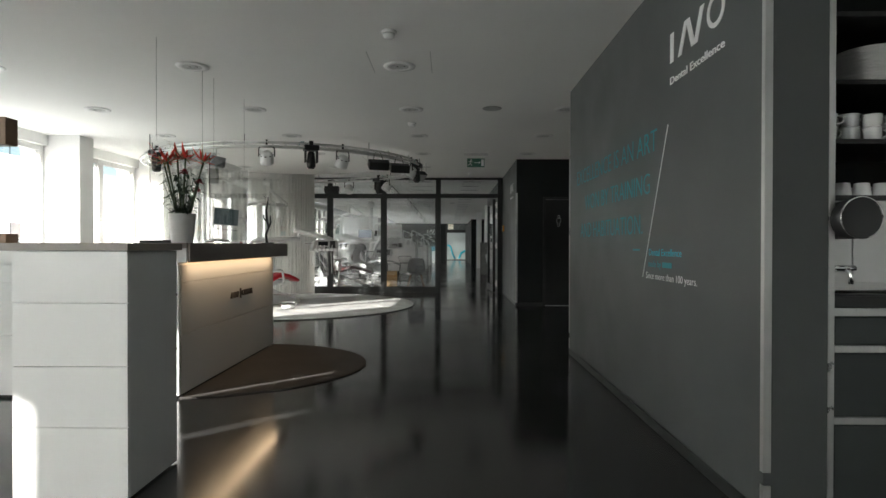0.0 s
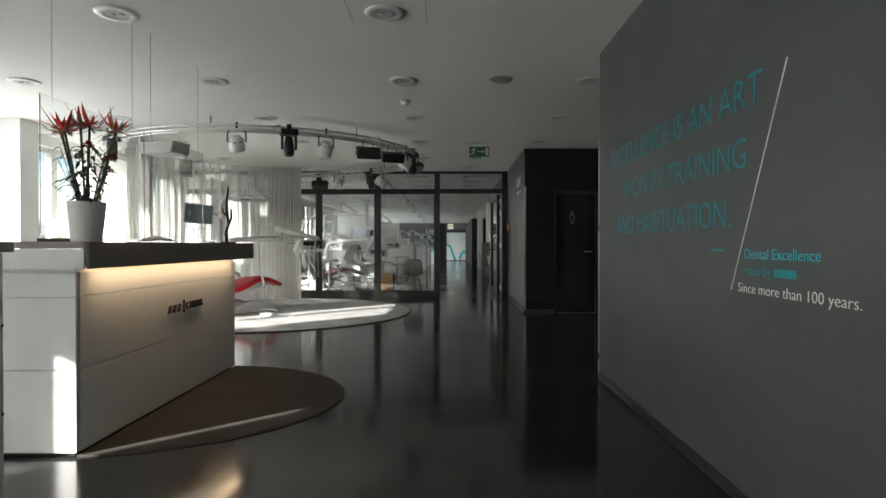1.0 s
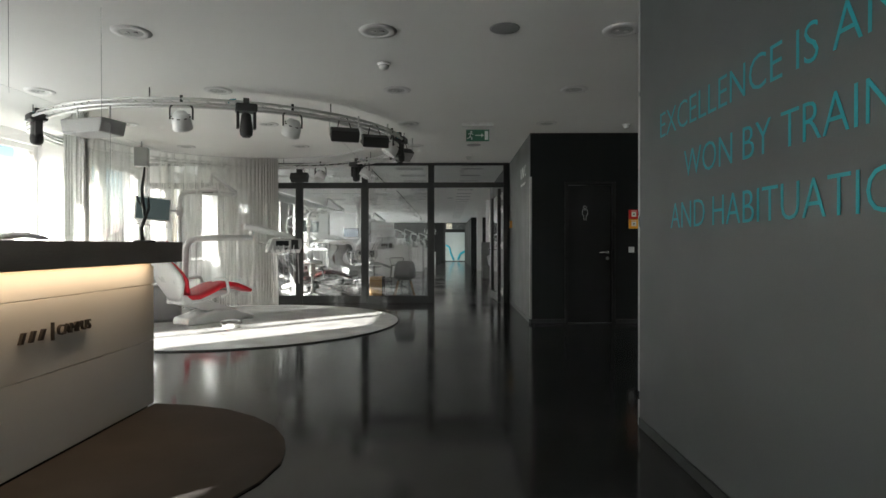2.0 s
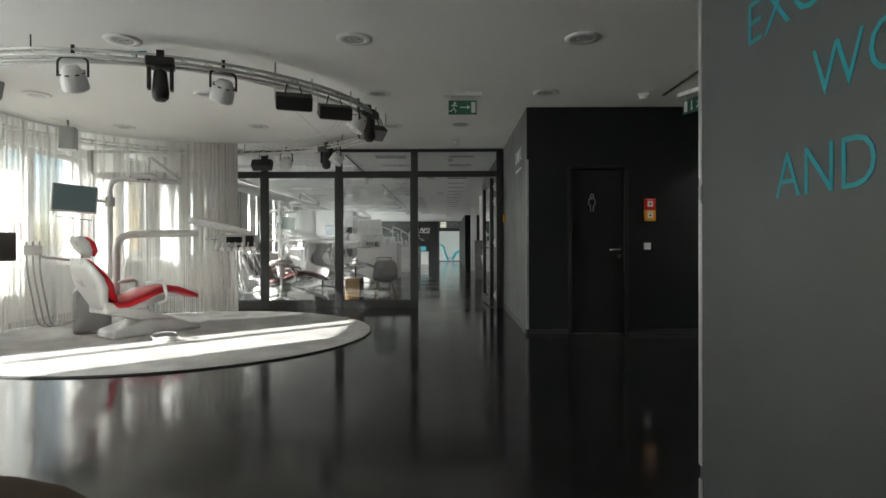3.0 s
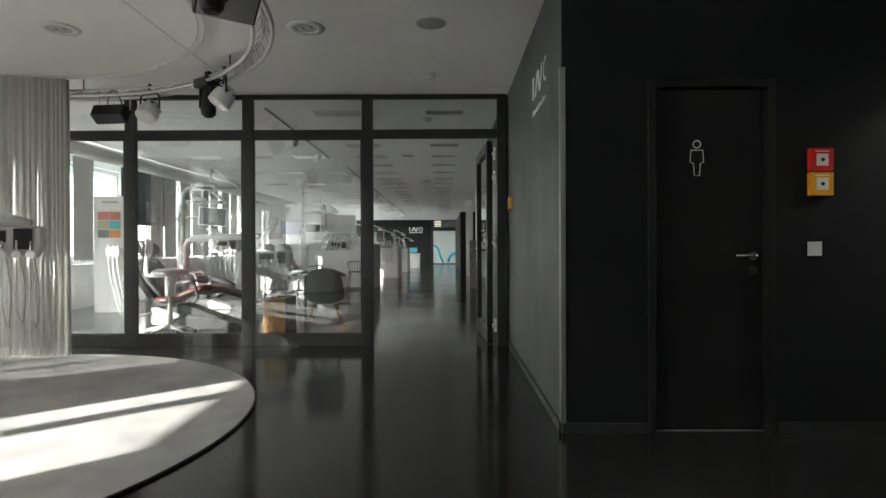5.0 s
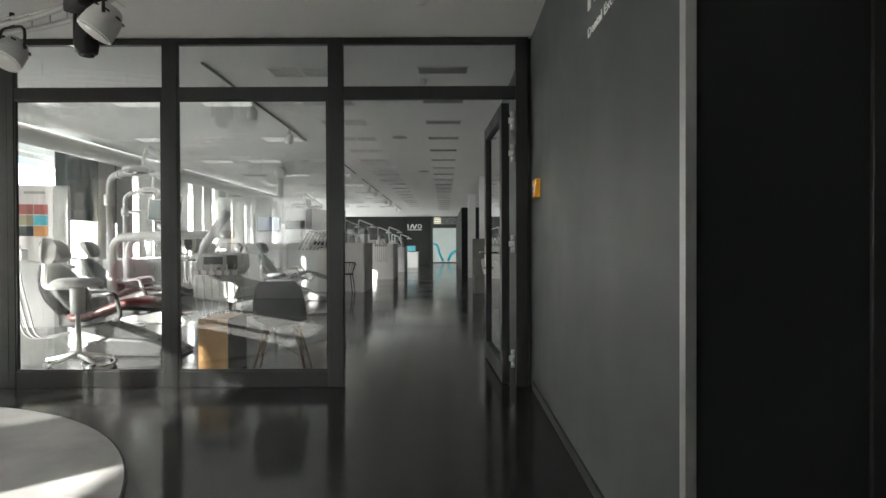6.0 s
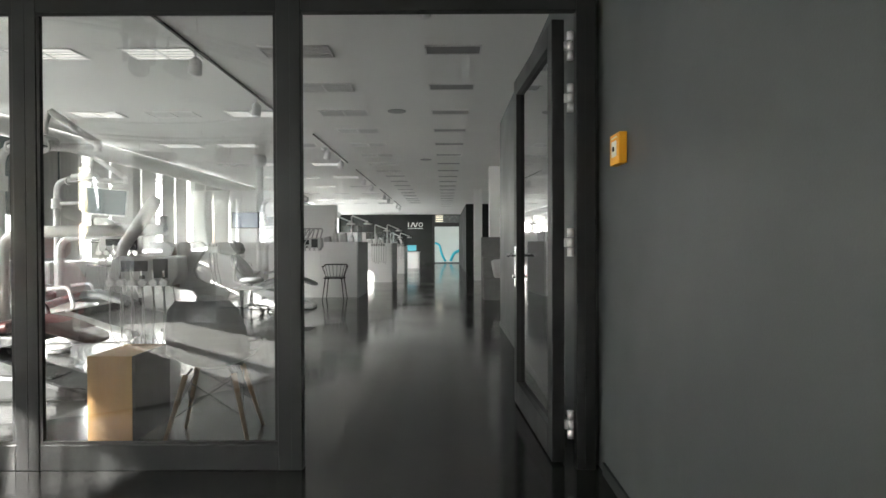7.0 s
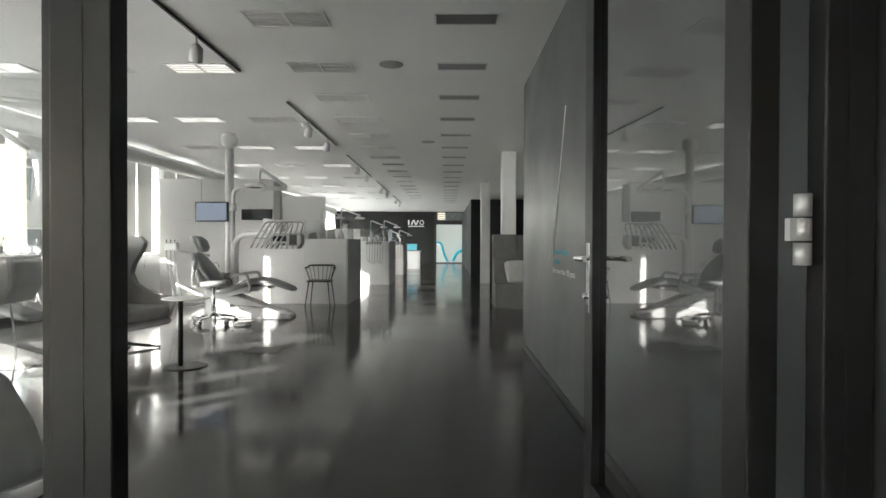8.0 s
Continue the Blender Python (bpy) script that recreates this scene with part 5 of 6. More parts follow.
    part("dial", box(B(), tx + 0.10, -0.030, low + 1.06, tx + 0.14, -0.0205, low + 1.09, 0.004), BLACK, t, "black dial")
    part("display", box(B(), tx - 0.04, -0.026, low + 1.12, tx + 0.16, -0.0205, low + 1.20, 0.002), SCREEN, t, "small dark display")
    for k in range(6):
        bm = B()
        tube(bm, [(tx - 0.10 + 0.08 * k, -0.022, low + 1.045), (tx - 0.10 + 0.08 * k, -0.075, low + 1.035)], [0.022, 0.028], 10)
        part("instrument_rest", bm, WHITE_PLASTIC, t)
    for s in range(2):
        bm = B()
        tube(bm, bend([(tx - 0.04 - 0.05 * s, 0.05, low + 1.16), (tx - 0.30, 0.0, low + 1.17)], 0.03), 0.009, 6)
        part("rod", bm, CHROME, t)
    for k in range(6):
        if whips:
            x = tx - 0.14 + 0.075 * k
            bm = B()
            tube(bm, bend([(x + 0.10, 0.06, 1.20), (x + 0.16, 0.05, 1.40), (x, -0.02, 1.40), (x - 0.16, -0.10, 1.10)], 0.05), 0.012, 7)
            rod = part("whip_arm", bm, GREY_PLASTIC, t)
            bm = B()
            tube(bm, [(x - 0.13, -0.09, 1.15), (x - 0.19, -0.12, 1.02)], [0.014, 0.009], 8)
            part("handpiece", bm, CHROME, rod)
        else:
            instrument(t, tx - 0.10 + 0.08 * k, -0.06, low + 1.03, k)
    bm = B()
    tube(bm, bend([(-0.62, 0.3, 0.9), (-0.95, 0.1, 0.95), (-1.05, 0.05, 1.0)], 0.08), 0.02, 8)
    part("assistant_arm", bm, WHITE_PLASTIC, t)
    holder = part("hose_holder", box(B(), -1.16, -0.02, 0.98, -0.98, 0.10, 1.10, 0.02), WHITE_PLASTIC, t)
    for k in range(3):
        bm = B()
        x = -1.13 + 0.06 * k
        tube(bm, bend([(x, 0.0, 1.14), (x, 0.0, 0.8), (x + 0.1, 0.1, 0.12), (-0.6, 0.35, 0.2)], 0.15, 6), 0.010, 7)
        part("suction_hose", bm, HOSE, holder)
    bm = B()
    lathe(bm, [(0.10, 0.0), (0.12, 0.01), (0.11, 0.04), (0.03, 0.05)], 20, (0.22, -0.78, 0))
    pedal = part("foot_control", bm, WHITE_PLASTIC, t)
    bm = B()
    tube(bm, [(0.22 + 0.14 * math.cos(a), -0.78 + 0.09 * math.sin(a), 0.07 + 0.03 * math.sin(a)) for a in (2 * math.pi * k / 24 for k in range(25))], 0.009, 6, False)
    part("grab_ring", bm, CHROME, pedal)
    return t


dental_unit(pose(-3.52, 11.0, 0.016, 0, 0, 30), RED_PAD, "white dental chair with red upholstery on the round carpet", chair_turn=28)


# show room
def office_stool(place, mat, label, base=CHROME, lift=0.0):
    t = thing("work_stool", place, label, "stool", "work stools")
    for k in range(5):
        a = 2 * math.pi * k / 5 + 0.3
        c, s = math.cos(a), math.sin(a)
        bm = B()
        tube(bm, [(0.03 * c, 0.03 * s, 0.12), (0.29 * c, 0.29 * s, 0.075)], [0.024, 0.014], 8)
        leg = part("leg", bm, base, t)
        bm = B()
        tube(bm, [(0.29 * c - 0.02 * s, 0.29 * s + 0.02 * c, 0.03), (0.29 * c + 0.02 * s, 0.29 * s - 0.02 * c, 0.03)], 0.03, 14)
        part("castor", bm, BLACK, leg)
    bm = B()
    tube(bm, [(0, 0, 0.1), (0, 0, 0.3), (0, 0, 0.5)] + ([(0, 0, 0.501), (0, 0, 0.5 + lift)] if lift else []), [0.035, 0.028, 0.02] + ([0.06, 0.065] if lift else []), 14)
    part("column", bm, base, t)
    part("seat", pad(B(), [(-0.2, 0.53), (-0.15, 0.54), (0, 0.545), (0.15, 0.54), (0.2, 0.53)], [0.2, 0.36, 0.40, 0.36, 0.2], [0.04, 0.08, 0.08, 0.08, 0.04]), mat, t)
    bm = B()
    tube(bm, bend([(-0.05, 0, 0.5), (-0.27, 0, 0.5), (-0.25, 0, 0.85)], 0.06), 0.022, 8)
    part("back_stem", bm, WHITE_PLASTIC, t)
    part("backrest", pad(B(), [(-0.24, 0.72), (-0.235, 0.78), (-0.23, 0.88), (-0.24, 0.95)], [0.22, 0.38, 0.38, 0.24], [0.03, 0.06, 0.06, 0.03]), mat, t)
    for piece in t.children:
        if piece.name.split(".")[0] in ("seat", "back_stem", "backrest"):
            piece.matrix_basis = pose(0, 0, lift) @ piece.matrix_basis
    return t


def spindle_chair(place):
    t = thing("spindle_chair", place, "black metal armchair with a spindle back", "chair", "spindle chairs")
    for x in (-0.2, 0.2):
        for y in (-0.19, 0.19):
            bm = B()
            tube(bm, [(x * 1.25, y * 1.25, 0), (x * 0.95, y * 0.95, 0.45)], [0.010, 0.013], 8)
            part("leg", bm, BLACK, t)
    part("seat", slab(B(), [(-0.23, -0.18), (-0.2, -0.22), (0.2, -0.22), (0.23, -0.18), (0.22, 0.18), (0.14, 0.23), (-0.14, 0.23), (-0.22, 0.18)], 0.45, 0.475), BLACK, t)
    hoop = [(0.30 * math.cos(radians(a)), 0.02 + 0.26 * math.sin(radians(a)), 0.74 if 20 < a < 160 else 0.70) for a in range(-20, 201, 10)]
    bm = B()
    tube(bm, bend(hoop, 0.03, 2), 0.014, 8)
    part("back_rail", bm, BLACK, t)
    for a in range(-10, 191, 20):
        x, y = math.cos(radians(a)), math.sin(radians(a))
        bm = B()
        tube(bm, [(0.21 * x, 0.02 + 0.20 * y, 0.47), (0.30 * x, 0.02 + 0.26 * y, 0.73 if 20 < a < 160 else 0.70)], 0.006, 6)
        part("spindle", bm, BLACK, t)
    return t


def shell_chair(place):
    t = thing("shell_chair", place, "grey moulded shell chair on wooden dowel legs", "chair")
    bm = B()
    rows = []
    for i, (y, z, w, dish) in enumerate(((-0.23, 0.43, 0.36, 0.02), (-0.20, 0.445, 0.42, 0.04), (-0.08, 0.43, 0.45, 0.06), (0.06, 0.42, 0.45, 0.07), (0.16, 0.45, 0.45, 0.08), (0.21, 0.54, 0.45, 0.07), (0.24, 0.66, 0.43, 0.05), (0.27, 0.78, 0.37, 0.03), (0.28, 0.83, 0.28, 0.015))):
        row = []
        for k in range(9):
            u = k / 4 - 1
            row.append(bm.verts.new((u * w / 2, y - (dish * u * u if i > 4 else 0), z + (dish * u * u if i <= 4 else 0))))
        rows.append(row)
    for a, b in zip(rows, rows[1:]):
        for k in range(8):
            bm.faces.new((a[k], a[k + 1], b[k + 1], b[k])).smooth = True
    bmesh.ops.solidify(bm, geom=bm.faces[:], thickness=0.008)
    part("shell", bm, SHELL, t)
    ends = []
    for x in (-1, 1):
        for y in (-1, 1):
            bm = B()
            tube(bm, [(x * 0.23, y * 0.22, 0), (x * 0.13, y * 0.12, 0.40)], [0.010, 0.016], 10)
            part("leg", bm, BEECH, t)
            bm = B()
            tube(bm, [(x * 0.13, y * 0.12, 0.395), (x * 0.10, y * 0.10, 0.43)], 0.007, 6)
            part("bracket", bm, BLACK, t)
            ends.append((x, y))
    for a, b in (((-1, -1), (1, -1)), ((-1, 1), (1, 1)), ((-1, -1), (-1, 1)), ((1, -1), (1, 1))):
        for lo, hi in ((0.17, 0.38), (0.38, 0.17)):
            def at(e, z):
                k = z / 0.40
                return (e[0] * (0.23 - 0.10 * k), e[1] * (0.22 - 0.10 * k), z)
            bm = B()
            tube(bm, [at(a, lo), at(b, hi)], 0.0035, 6)
            part("stay", bm, BLACK, t)
    return t


def wing_chair(place):
    t = thing("wing_chair", place, "grey felt wing chair with a brown ribbed inner back", "armchair")
    part("seat", box(B(), -0.30, -0.29, 0.30, 0.34, 0.29, 0.44, 0.05), GREY_FELT, t)
    part("shell_base", profile_y(B(), [(-0.40, 0.28), (0.30, 0.22), (0.36, 0.27), (0.30, 0.31), (-0.34, 0.33)], -0.33, 0.33, 0.03), GREY_FELT, t)
    part("back", pad(B(), [(-0.34, 0.30), (-0.40, 0.50), (-0.43, 0.75), (-0.44, 1.0), (-0.43, 1.15)], [0.62, 0.64, 0.60, 0.62, 0.56], [0.08, 0.09, 0.09, 0.09, 0.05]), GREY_FELT, t)
    for k in range(9):
        y = -0.2 + 0.05 * k
        bm = B()
        tube(bm, [(-0.33, y, 0.46), (-0.36, y, 0.62), (-0.385, y, 0.85), (-0.385, y, 1.10)], [0.012, 0.026, 0.026, 0.012], 8)
        part("back_rib", bm, BROWN_FELT, t, "brown ribbed inner back")
    side = [(-0.42, 0.30), (-0.46, 0.75), (-0.46, 1.10), (-0.40, 1.17), (-0.06, 1.17), (0.02, 1.10), (-0.03, 1.0), (-0.16, 0.88), (-0.2, 0.76), (-0.14, 0.64), (0.0, 0.57), (0.30, 0.54), (0.38, 0.47), (0.30, 0.30)]
    for s in (-1, 1):
        part("wing", profile_y(B(), side, s * 0.33 - 0.035, s * 0.33 + 0.035, 0.02), GREY_FELT, t)
    bm = B()
    tube(bm, [(0, 0, 0.05), (0, 0, 0.28)], 0.025, 12)
    part("column", bm, STEEL, t)
    for k in range(4):
        a = math.pi / 2 * k + 0.5
        bm = B()
        tube(bm, [(0, 0, 0.06), (0.36 * math.cos(a), 0.36 * math.sin(a), 0.012)], [0.02, 0.012], 8)
        part("leg", bm, STEEL, t)
    return t


def side_table(place):
    t = thing("side_table", place, "small round side table on a single post", "side table")
    part("top", lathe(B(), [(0.19, 0.60), (0.20, 0.603), (0.20, 0.612), (0.19, 0.615)], 36), WHITE_PLASTIC, t)
    bm = B()
    tube(bm, [(-0.05, 0, 0.006), (-0.05, 0, 0.60)], 0.022, 12)
    part("post", bm, STEEL, t)
    part("foot", lathe(B(), [(0.18, 0.0), (0.18, 0.006), (0.17, 0.01)], 36), STEEL, t)
    return t


office_stool(pose(-2.84, 14.76, 0, 0, 0, 20), WHITE_PLASTIC, "tall white saddle stool behind the glass partition", WHITE_PLASTIC, 0.25)
office_stool(pose(-2.75, 20.72, 0, 0, 0, 20), SHELL, "grey work stool with chrome star base")
office_stool(pose(-3.4, 28.3, 0, 0, 0, 60), DARK_PAD, "dark work stool at a demonstration desk")
shell_chair(pose(-0.86, 14.48, 0, 0, 0, 188))
spindle_chair(pose(-1.765, 22.86, 0) @ Matrix.Diagonal((0.86, 0.86, 0.95, 1)))
wing_chair(pose(-2.92, 18.8, 0, 0, 0, -14))
side_table(pose(-1.89, 17.98, 0))
plinth = thing("oak_pedestal", pose(-1.45, 14.43, 0), "oak box pedestal with a dark side", "pedestal")
part("front", box(B(), -0.13, 0.0, 0, 0.128, 0.02, 0.49, 0.002), OAK, plinth)
part("carcass", box(B(), -0.128, 0.021, 0, 0.126, 0.42, 0.488), OAK, plinth)
part("side", box(B(), 0.1285, 0.0, 0, 0.148, 0.42, 0.49, 0.002), BROWN_CARPET, plinth, "dark side panel")
dental_unit(pose(-2.85, 15.45, 0, 0, 0, 2), MAROON_PAD, "dark dental chair with a dark red seat in the show room", reach=1.8, low_tray=True, screen=False, shell=DARK_SHELL, back=DARK_PAD)
# white chair standing in shade; the grey shell colour holds that shade
dental_unit(pose(-2.53, 21.3, 0, 0, 0, 2), SHELL, "white dental chair with grey upholstery, its shade put into a grey shell", whips=True, screen=False, reach=0.35, shell=GREY_PLASTIC)
dental_unit(pose(-3.95, 17.9, 0, 0, 0, 10), DARK_PAD, "dental chair with dark upholstery by the windows", screen_x=0.3, reach=0.35)


# demonstration desks
def demo_desk(y, x0, x1, low, high, label, guard=0.78):
    """A tall panel with a lower bench beside it, behind a glass guard, with apparatus, lamps and hanging hoses."""
    t = thing("demonstration_desk", pose(0, y, 0), label, "desk", "demonstration desks")
    part("tall_front", box(B(), x0, 0.0, 0.01, x1 - guard - 0.002, 0.04, high, 0.003), LACQUER, t)
    part("low_front", box(B(), x1 - guard, 0.0, 0.01, x1 - 0.034, 0.04, low, 0.003), LACQUER, t)
    part("end_panel", box(B(), x1 - 0.03, -0.01, 0.0, x1, 1.5, low, 0.003), PANEL_GREY, t, "grey end panel")
    part("worktop", box(B(), x0, 0.042, 0.86, x1 - 0.034, 0.75, 0.90, 0.003), LACQUER, t)
    part("ledge", box(B(), x1 - guard, 0.042, low - 0.04, x1 - 0.034, 0.5, low - 0.005, 0.002), LACQUER, t)
    part("glass_guard", box(B(), x1 - guard, 0.01, low + 0.002, x1 - 0.002, 0.018, high, 0.001), GLASS, t).visible_shadow = False
    part("glass_guard", box(B(), x1 - 0.012, 0.02, low + 0.002, x1 - 0.004, 0.6, high, 0.001), GLASS, t).visible_shadow = False
    for k in range(3):
        part("drawer", box(B(), x0 + 0.3, 0.76, 0.1 + 0.25 * k, x0 + 0.8, 0.78, 0.33 + 0.25 * k, 0.003), LACQUER, t)
    for k in range(4):
        x = x1 - guard + 0.1 + 0.17 * k
        tall = 0.12 + 0.07 * ((k * 2) % 3)
        if k % 2:
            body = lathe(B(), [(0.05, 0), (0.055, 0.01), (0.05, tall * 0.7), (0.03, tall), (0.012, tall + 0.03)], 16, (x, 0.25, low - 0.004))
        else:
            body = profile_y(B(), [(x - 0.07, low - 0.004), (x + 0.07, low - 0.004), (x + 0.05, low + tall), (x - 0.06, low + tall * 0.8)], 0.14, 0.32, 0.012)
        part("apparatus", body, CHINA if k % 2 else HOSE, t)
    for k in range(2):
        x = x1 - guard + 0.22 + 0.36 * k
        bm = B()
        tube(bm, [(x, 0.42, low - 0.004), (x, 0.42, high + 0.10)] + bend([(x, 0.42, high + 0.10), (x, 0.42, high + 0.24), (x + 0.3, 0.38, high + 0.12)], 0.05) + [(x + 0.36, 0.37, high + 0.11)], 0.016, 8)
        arm = part("lamp_arm", bm, WHITE_PLASTIC, t)
        part("lamp_head", pad(B(), [(x + 0.26, high + 0.05), (x + 0.32, high + 0.065), (x + 0.44, high + 0.05)], [0.08, 0.15, 0.08], [0.03, 0.06, 0.03]), WHITE_PLASTIC, arm).matrix_basis = pose(0, 0.37, 0)
    return t


def hanging_hoses(place, n):
    """A small instrument bar whose hoses hang in loops."""
    t = thing("instrument_bar", place, "pale instrument bar with looped hoses on a desk", "instrument bar", "instrument bars")
    part("bar", pad(B(), [(-0.2, 0.0), (-0.17, 0.01), (0.17, 0.01), (0.2, 0.0)], 0.10, 0.07), HOSE, t)
    bm = B()
    tube(bm, bend([(0.1, 0.03, 0.02), (0.12, 0.12, 0.16), (0.0, 0.3, 0.22)], 0.06), 0.022, 8)
    part("support_arm", bm, WHITE_PLASTIC, t)
    for k in range(n):
        x = -0.17 + 0.34 * k / (n - 1)
        bm = B()
        tube(bm, [(x, -0.04, -0.02), (x + 0.01, -0.07, 0.09)], [0.011, 0.007], 8)
        piece = part("handpiece", bm, CHROME if k % 2 else DARK_SHELL, t)
        bm = B()
        tube(bm, bend([(x, -0.04, -0.02), (x, -0.04, -0.42 - 0.04 * (k % 2)), (x + 0.05, 0.0, -0.50 - 0.03 * (k % 3)), (x + 0.06, 0.03, -0.03)], 0.07, 5), 0.006, 6)
        part("hose", bm, HOSE, piece)
    return t


demo_desk(23.15, -4.45, -1.33, 1.17, 1.50, "white demonstration desk with a glass guard and apparatus")
demo_desk(27.9, -4.45, -1.045, 1.14, 1.46, "white demonstration desk with a glass guard and apparatus")
demo_desk(32.6, -4.45, -1.02, 1.02, 1.30, "lower white demonstration desk with a glass guard")
hanging_hoses(pose(-1.45, 27.72, 1.08), 6)
hanging_hoses(pose(-1.25, 32.45, 1.08), 4)
front_desk = thing("service_counter", pose(0, 37.2, 0), "white service counter before the dark wall", "counter")
part("front", box(B(), -1.9, 0, 0, -0.70, 0.05, 0.72, 0.004), LACQUER, front_desk)
part("top", box(B(), -1.95, -0.03, 0.721, -0.67, 0.7, 0.75, 0.003), LACQUER, front_desk)
part("side", box(B(), -0.75, 0.051, 0, -0.70, 0.65, 0.72, 0.003), LACQUER, front_desk)


def wall_screen(place, w, h, picture, label):
    t = thing("flat_screen", place, label, "screen", "flat screens")
    part("case", box(B(), -w / 2, 0.0, -h / 2, w / 2, 0.05, h / 2, 0.008), BLACK, t)
    part("display", box(B(), -w / 2 + 0.02, -0.004, -h / 2 + 0.02, w / 2 - 0.02, -0.0005, h / 2 - 0.02), picture, t)
    return t


# ceiling post with a screen, and wall screens
post = thing("ceiling_post", pose(-2.96, 21.85, 0), "white round ceiling post carrying a screen", "post")
bm = B()
tube(bm, [(0, 0, 0), (0, 0, H - 0.16)], 0.065, 18)
part("tube", bm, WHITE_PLASTIC, post)
part("collar", lathe(B(), [(0.07, H - 0.22), (0.12, H - 0.16), (0.125, H - 0.06), (0.10, H - 0.002)], 22), WHITE_PLASTIC, post)
part("bracket", box(B(), -0.24, -0.13, 1.55, 0.06, -0.06, 1.59), WHITE_PLASTIC, post)
wall_screen(pose(-3.17, 21.67, 1.57), 0.50, 0.30, BLUE_SCREEN, "flat screen with a blue picture on a post")
room_divider = thing("divider_wall", pose(0, 24.35, 0), "white divider wall with a wide niche", "divider")
part("panel", box(B(), -5.3, 0, 0, -4.46, 0.1, 2.36, 0.003), LACQUER, room_divider)
part("panel", box(B(), -4.45, 0, 1.0, -3.002, 0.1, 2.36, 0.003), LACQUER, room_divider)
part("panel", box(B(), -3.0, 0, 1.0, -2.0, 0.1, 2.02, 0.003), LACQUER, room_divider)
part("mast", box(B(), -3.0, -0.08, 1.4, -2.86, -0.002, 2.30, 0.004), GREY_PLASTIC, room_divider)
wall_screen(pose(-3.33, 24.25, 1.55), 0.60, 0.41, SCREEN, "dark flat screen on the divider wall")
for k in range(4):
    b = thing("spray_bottle", pose(-4.35 + 0.13 * k, 23.85, 0.9), "clear and white spray bottle on the desk", "bottle", "bottles on the desk")
    part("body", lathe(B(), [(0.035, 0), (0.04, 0.01), (0.04, 0.14), (0.015, 0.18)], 16), CHINA if k % 2 else GREY_PLASTIC, b)
    part("nozzle", box(B(), -0.012, -0.04, 0.181, 0.012, 0.015, 0.21, 0.004), GREY_PLASTIC, b)

# sliding cloth panels before the windows
def panel_curtain(y):
    t = thing("panel_curtain", pose(-5.44, y, 0), "white sliding cloth panel before a window", "curtain", "panel curtains")
    part("cloth", box(B(), -0.002, 0, 0.9, 0.002, 0.54, 2.66), PANEL_CLOTH, t)
    part("hem_bar", box(B(), -0.005, 0, 0.88, 0.005, 0.54, 0.899), ALU, t)
    part("carrier", box(B(), -0.008, 0, 2.661, 0.008, 0.54, 2.69), ALU, t)
    part("hanger", box(B(), -0.004, 0.25, 2.691, 0.004, 0.29, H), ALU, t)
    return t


# panels from 14.3 to 16.95 are added to dim windows and block stray sun
for y in (14.3, 14.86, 16.25, 16.95, 19.40, 20.75, 21.80, 23.2, 24.80, 25.95, 27.5, 28.7, 30.2, 31.4):
    panel_curtain(y)
    if y > 19:
        panel_curtain(y + 0.56).location.x += 0.02

# kiosk and cabinets by the windows
kiosk = thing("display_stele", pose(-5.10, 17.44, 0, 0, 0, 12), "white display stele with coloured squares", "display")
part("board", box(B(), -0.26, -0.05, 0.0, 0.22, 0.05, 1.97, 0.004), LACQUER, kiosk)
# the stele's shaded side, drawn as a flush strip in a greyer colour
part("edge", box(B(), 0.2215, -0.05, 0.0, 0.40, 0.05, 1.97, 0.004), PANEL_GREY, kiosk)
for k, mat in enumerate((BRICK_RED, BRICK_RED, OLIVE, CYAN, SLATE, ORANGE)):
    x, z = -0.2 + 0.18 * (k % 2), 1.565 - 0.15 * (k // 2)
    part("square", box(B(), x, -0.058, z, x + 0.172, -0.0515, z + 0.138, 0.001), mat, kiosk)
part("emblem_bar", box(B(), -0.14, -0.056, 1.85, 0.12, -0.0515, 1.885), GREY_PLASTIC, kiosk)
banner = thing("banner", pose(-5.36, 18.2, 0, 0, 0, 4), "dark teal printed cloth panel hanging before the windows", "banner")
part("cloth", box(B(), -0.008, 0.0, 1.55, 0.008, 2.1, 2.66, 0.003), SLATE, banner)
part("top_rail", box(B(), -0.014, 0.0, 2.661, 0.014, 2.1, 2.69, 0.003), ALU, banner)
for y in (0.3, 1.8):
    part("hanger", box(B(), -0.004, y, 2.691, 0.004, y + 0.03, H), ALU, banner)
part("weight_bar", box(B(), -0.012, 0.0, 1.53, 0.012, 2.1, 1.549, 0.003), ALU, banner)


def low_cabinet(y, length):
    t = thing("low_cabinet", pose(-5.5, y, 0), "white low cabinet along the windows", "cabinet", "window cabinets")
    part("carcass", box(B(), -0.45, 0.0, 0.08, 0.0, length, 0.84, 0.004), LACQUER, t)
    part("plinth", box(B(), -0.45, 0.02, 0.0, -0.03, length - 0.02, 0.079), BLACK, t)
    part("top", box(B(), -0.47, -0.01, 0.841, 0.02, length + 0.01, 0.87, 0.003), LACQUER, t)
    n = int(length / 0.6)
    for k in range(n):
        d = part("door", box(B(), 0.001, length * k / n + 0.003, 0.085, 0.019, length * (k + 1) / n - 0.003, 0.835, 0.002), LACQUER, t)
        bm = B()
        tube(bm, [(0.035, length * k / n + 0.06, 0.6), (0.035, length * k / n + 0.06, 0.75)], 0.006, 6)
        part("handle", bm, CHROME, d)
    return t


for y in (19.8, 22.5, 25.2, 27.9, 30.6):
    low_cabinet(y, 2.3)

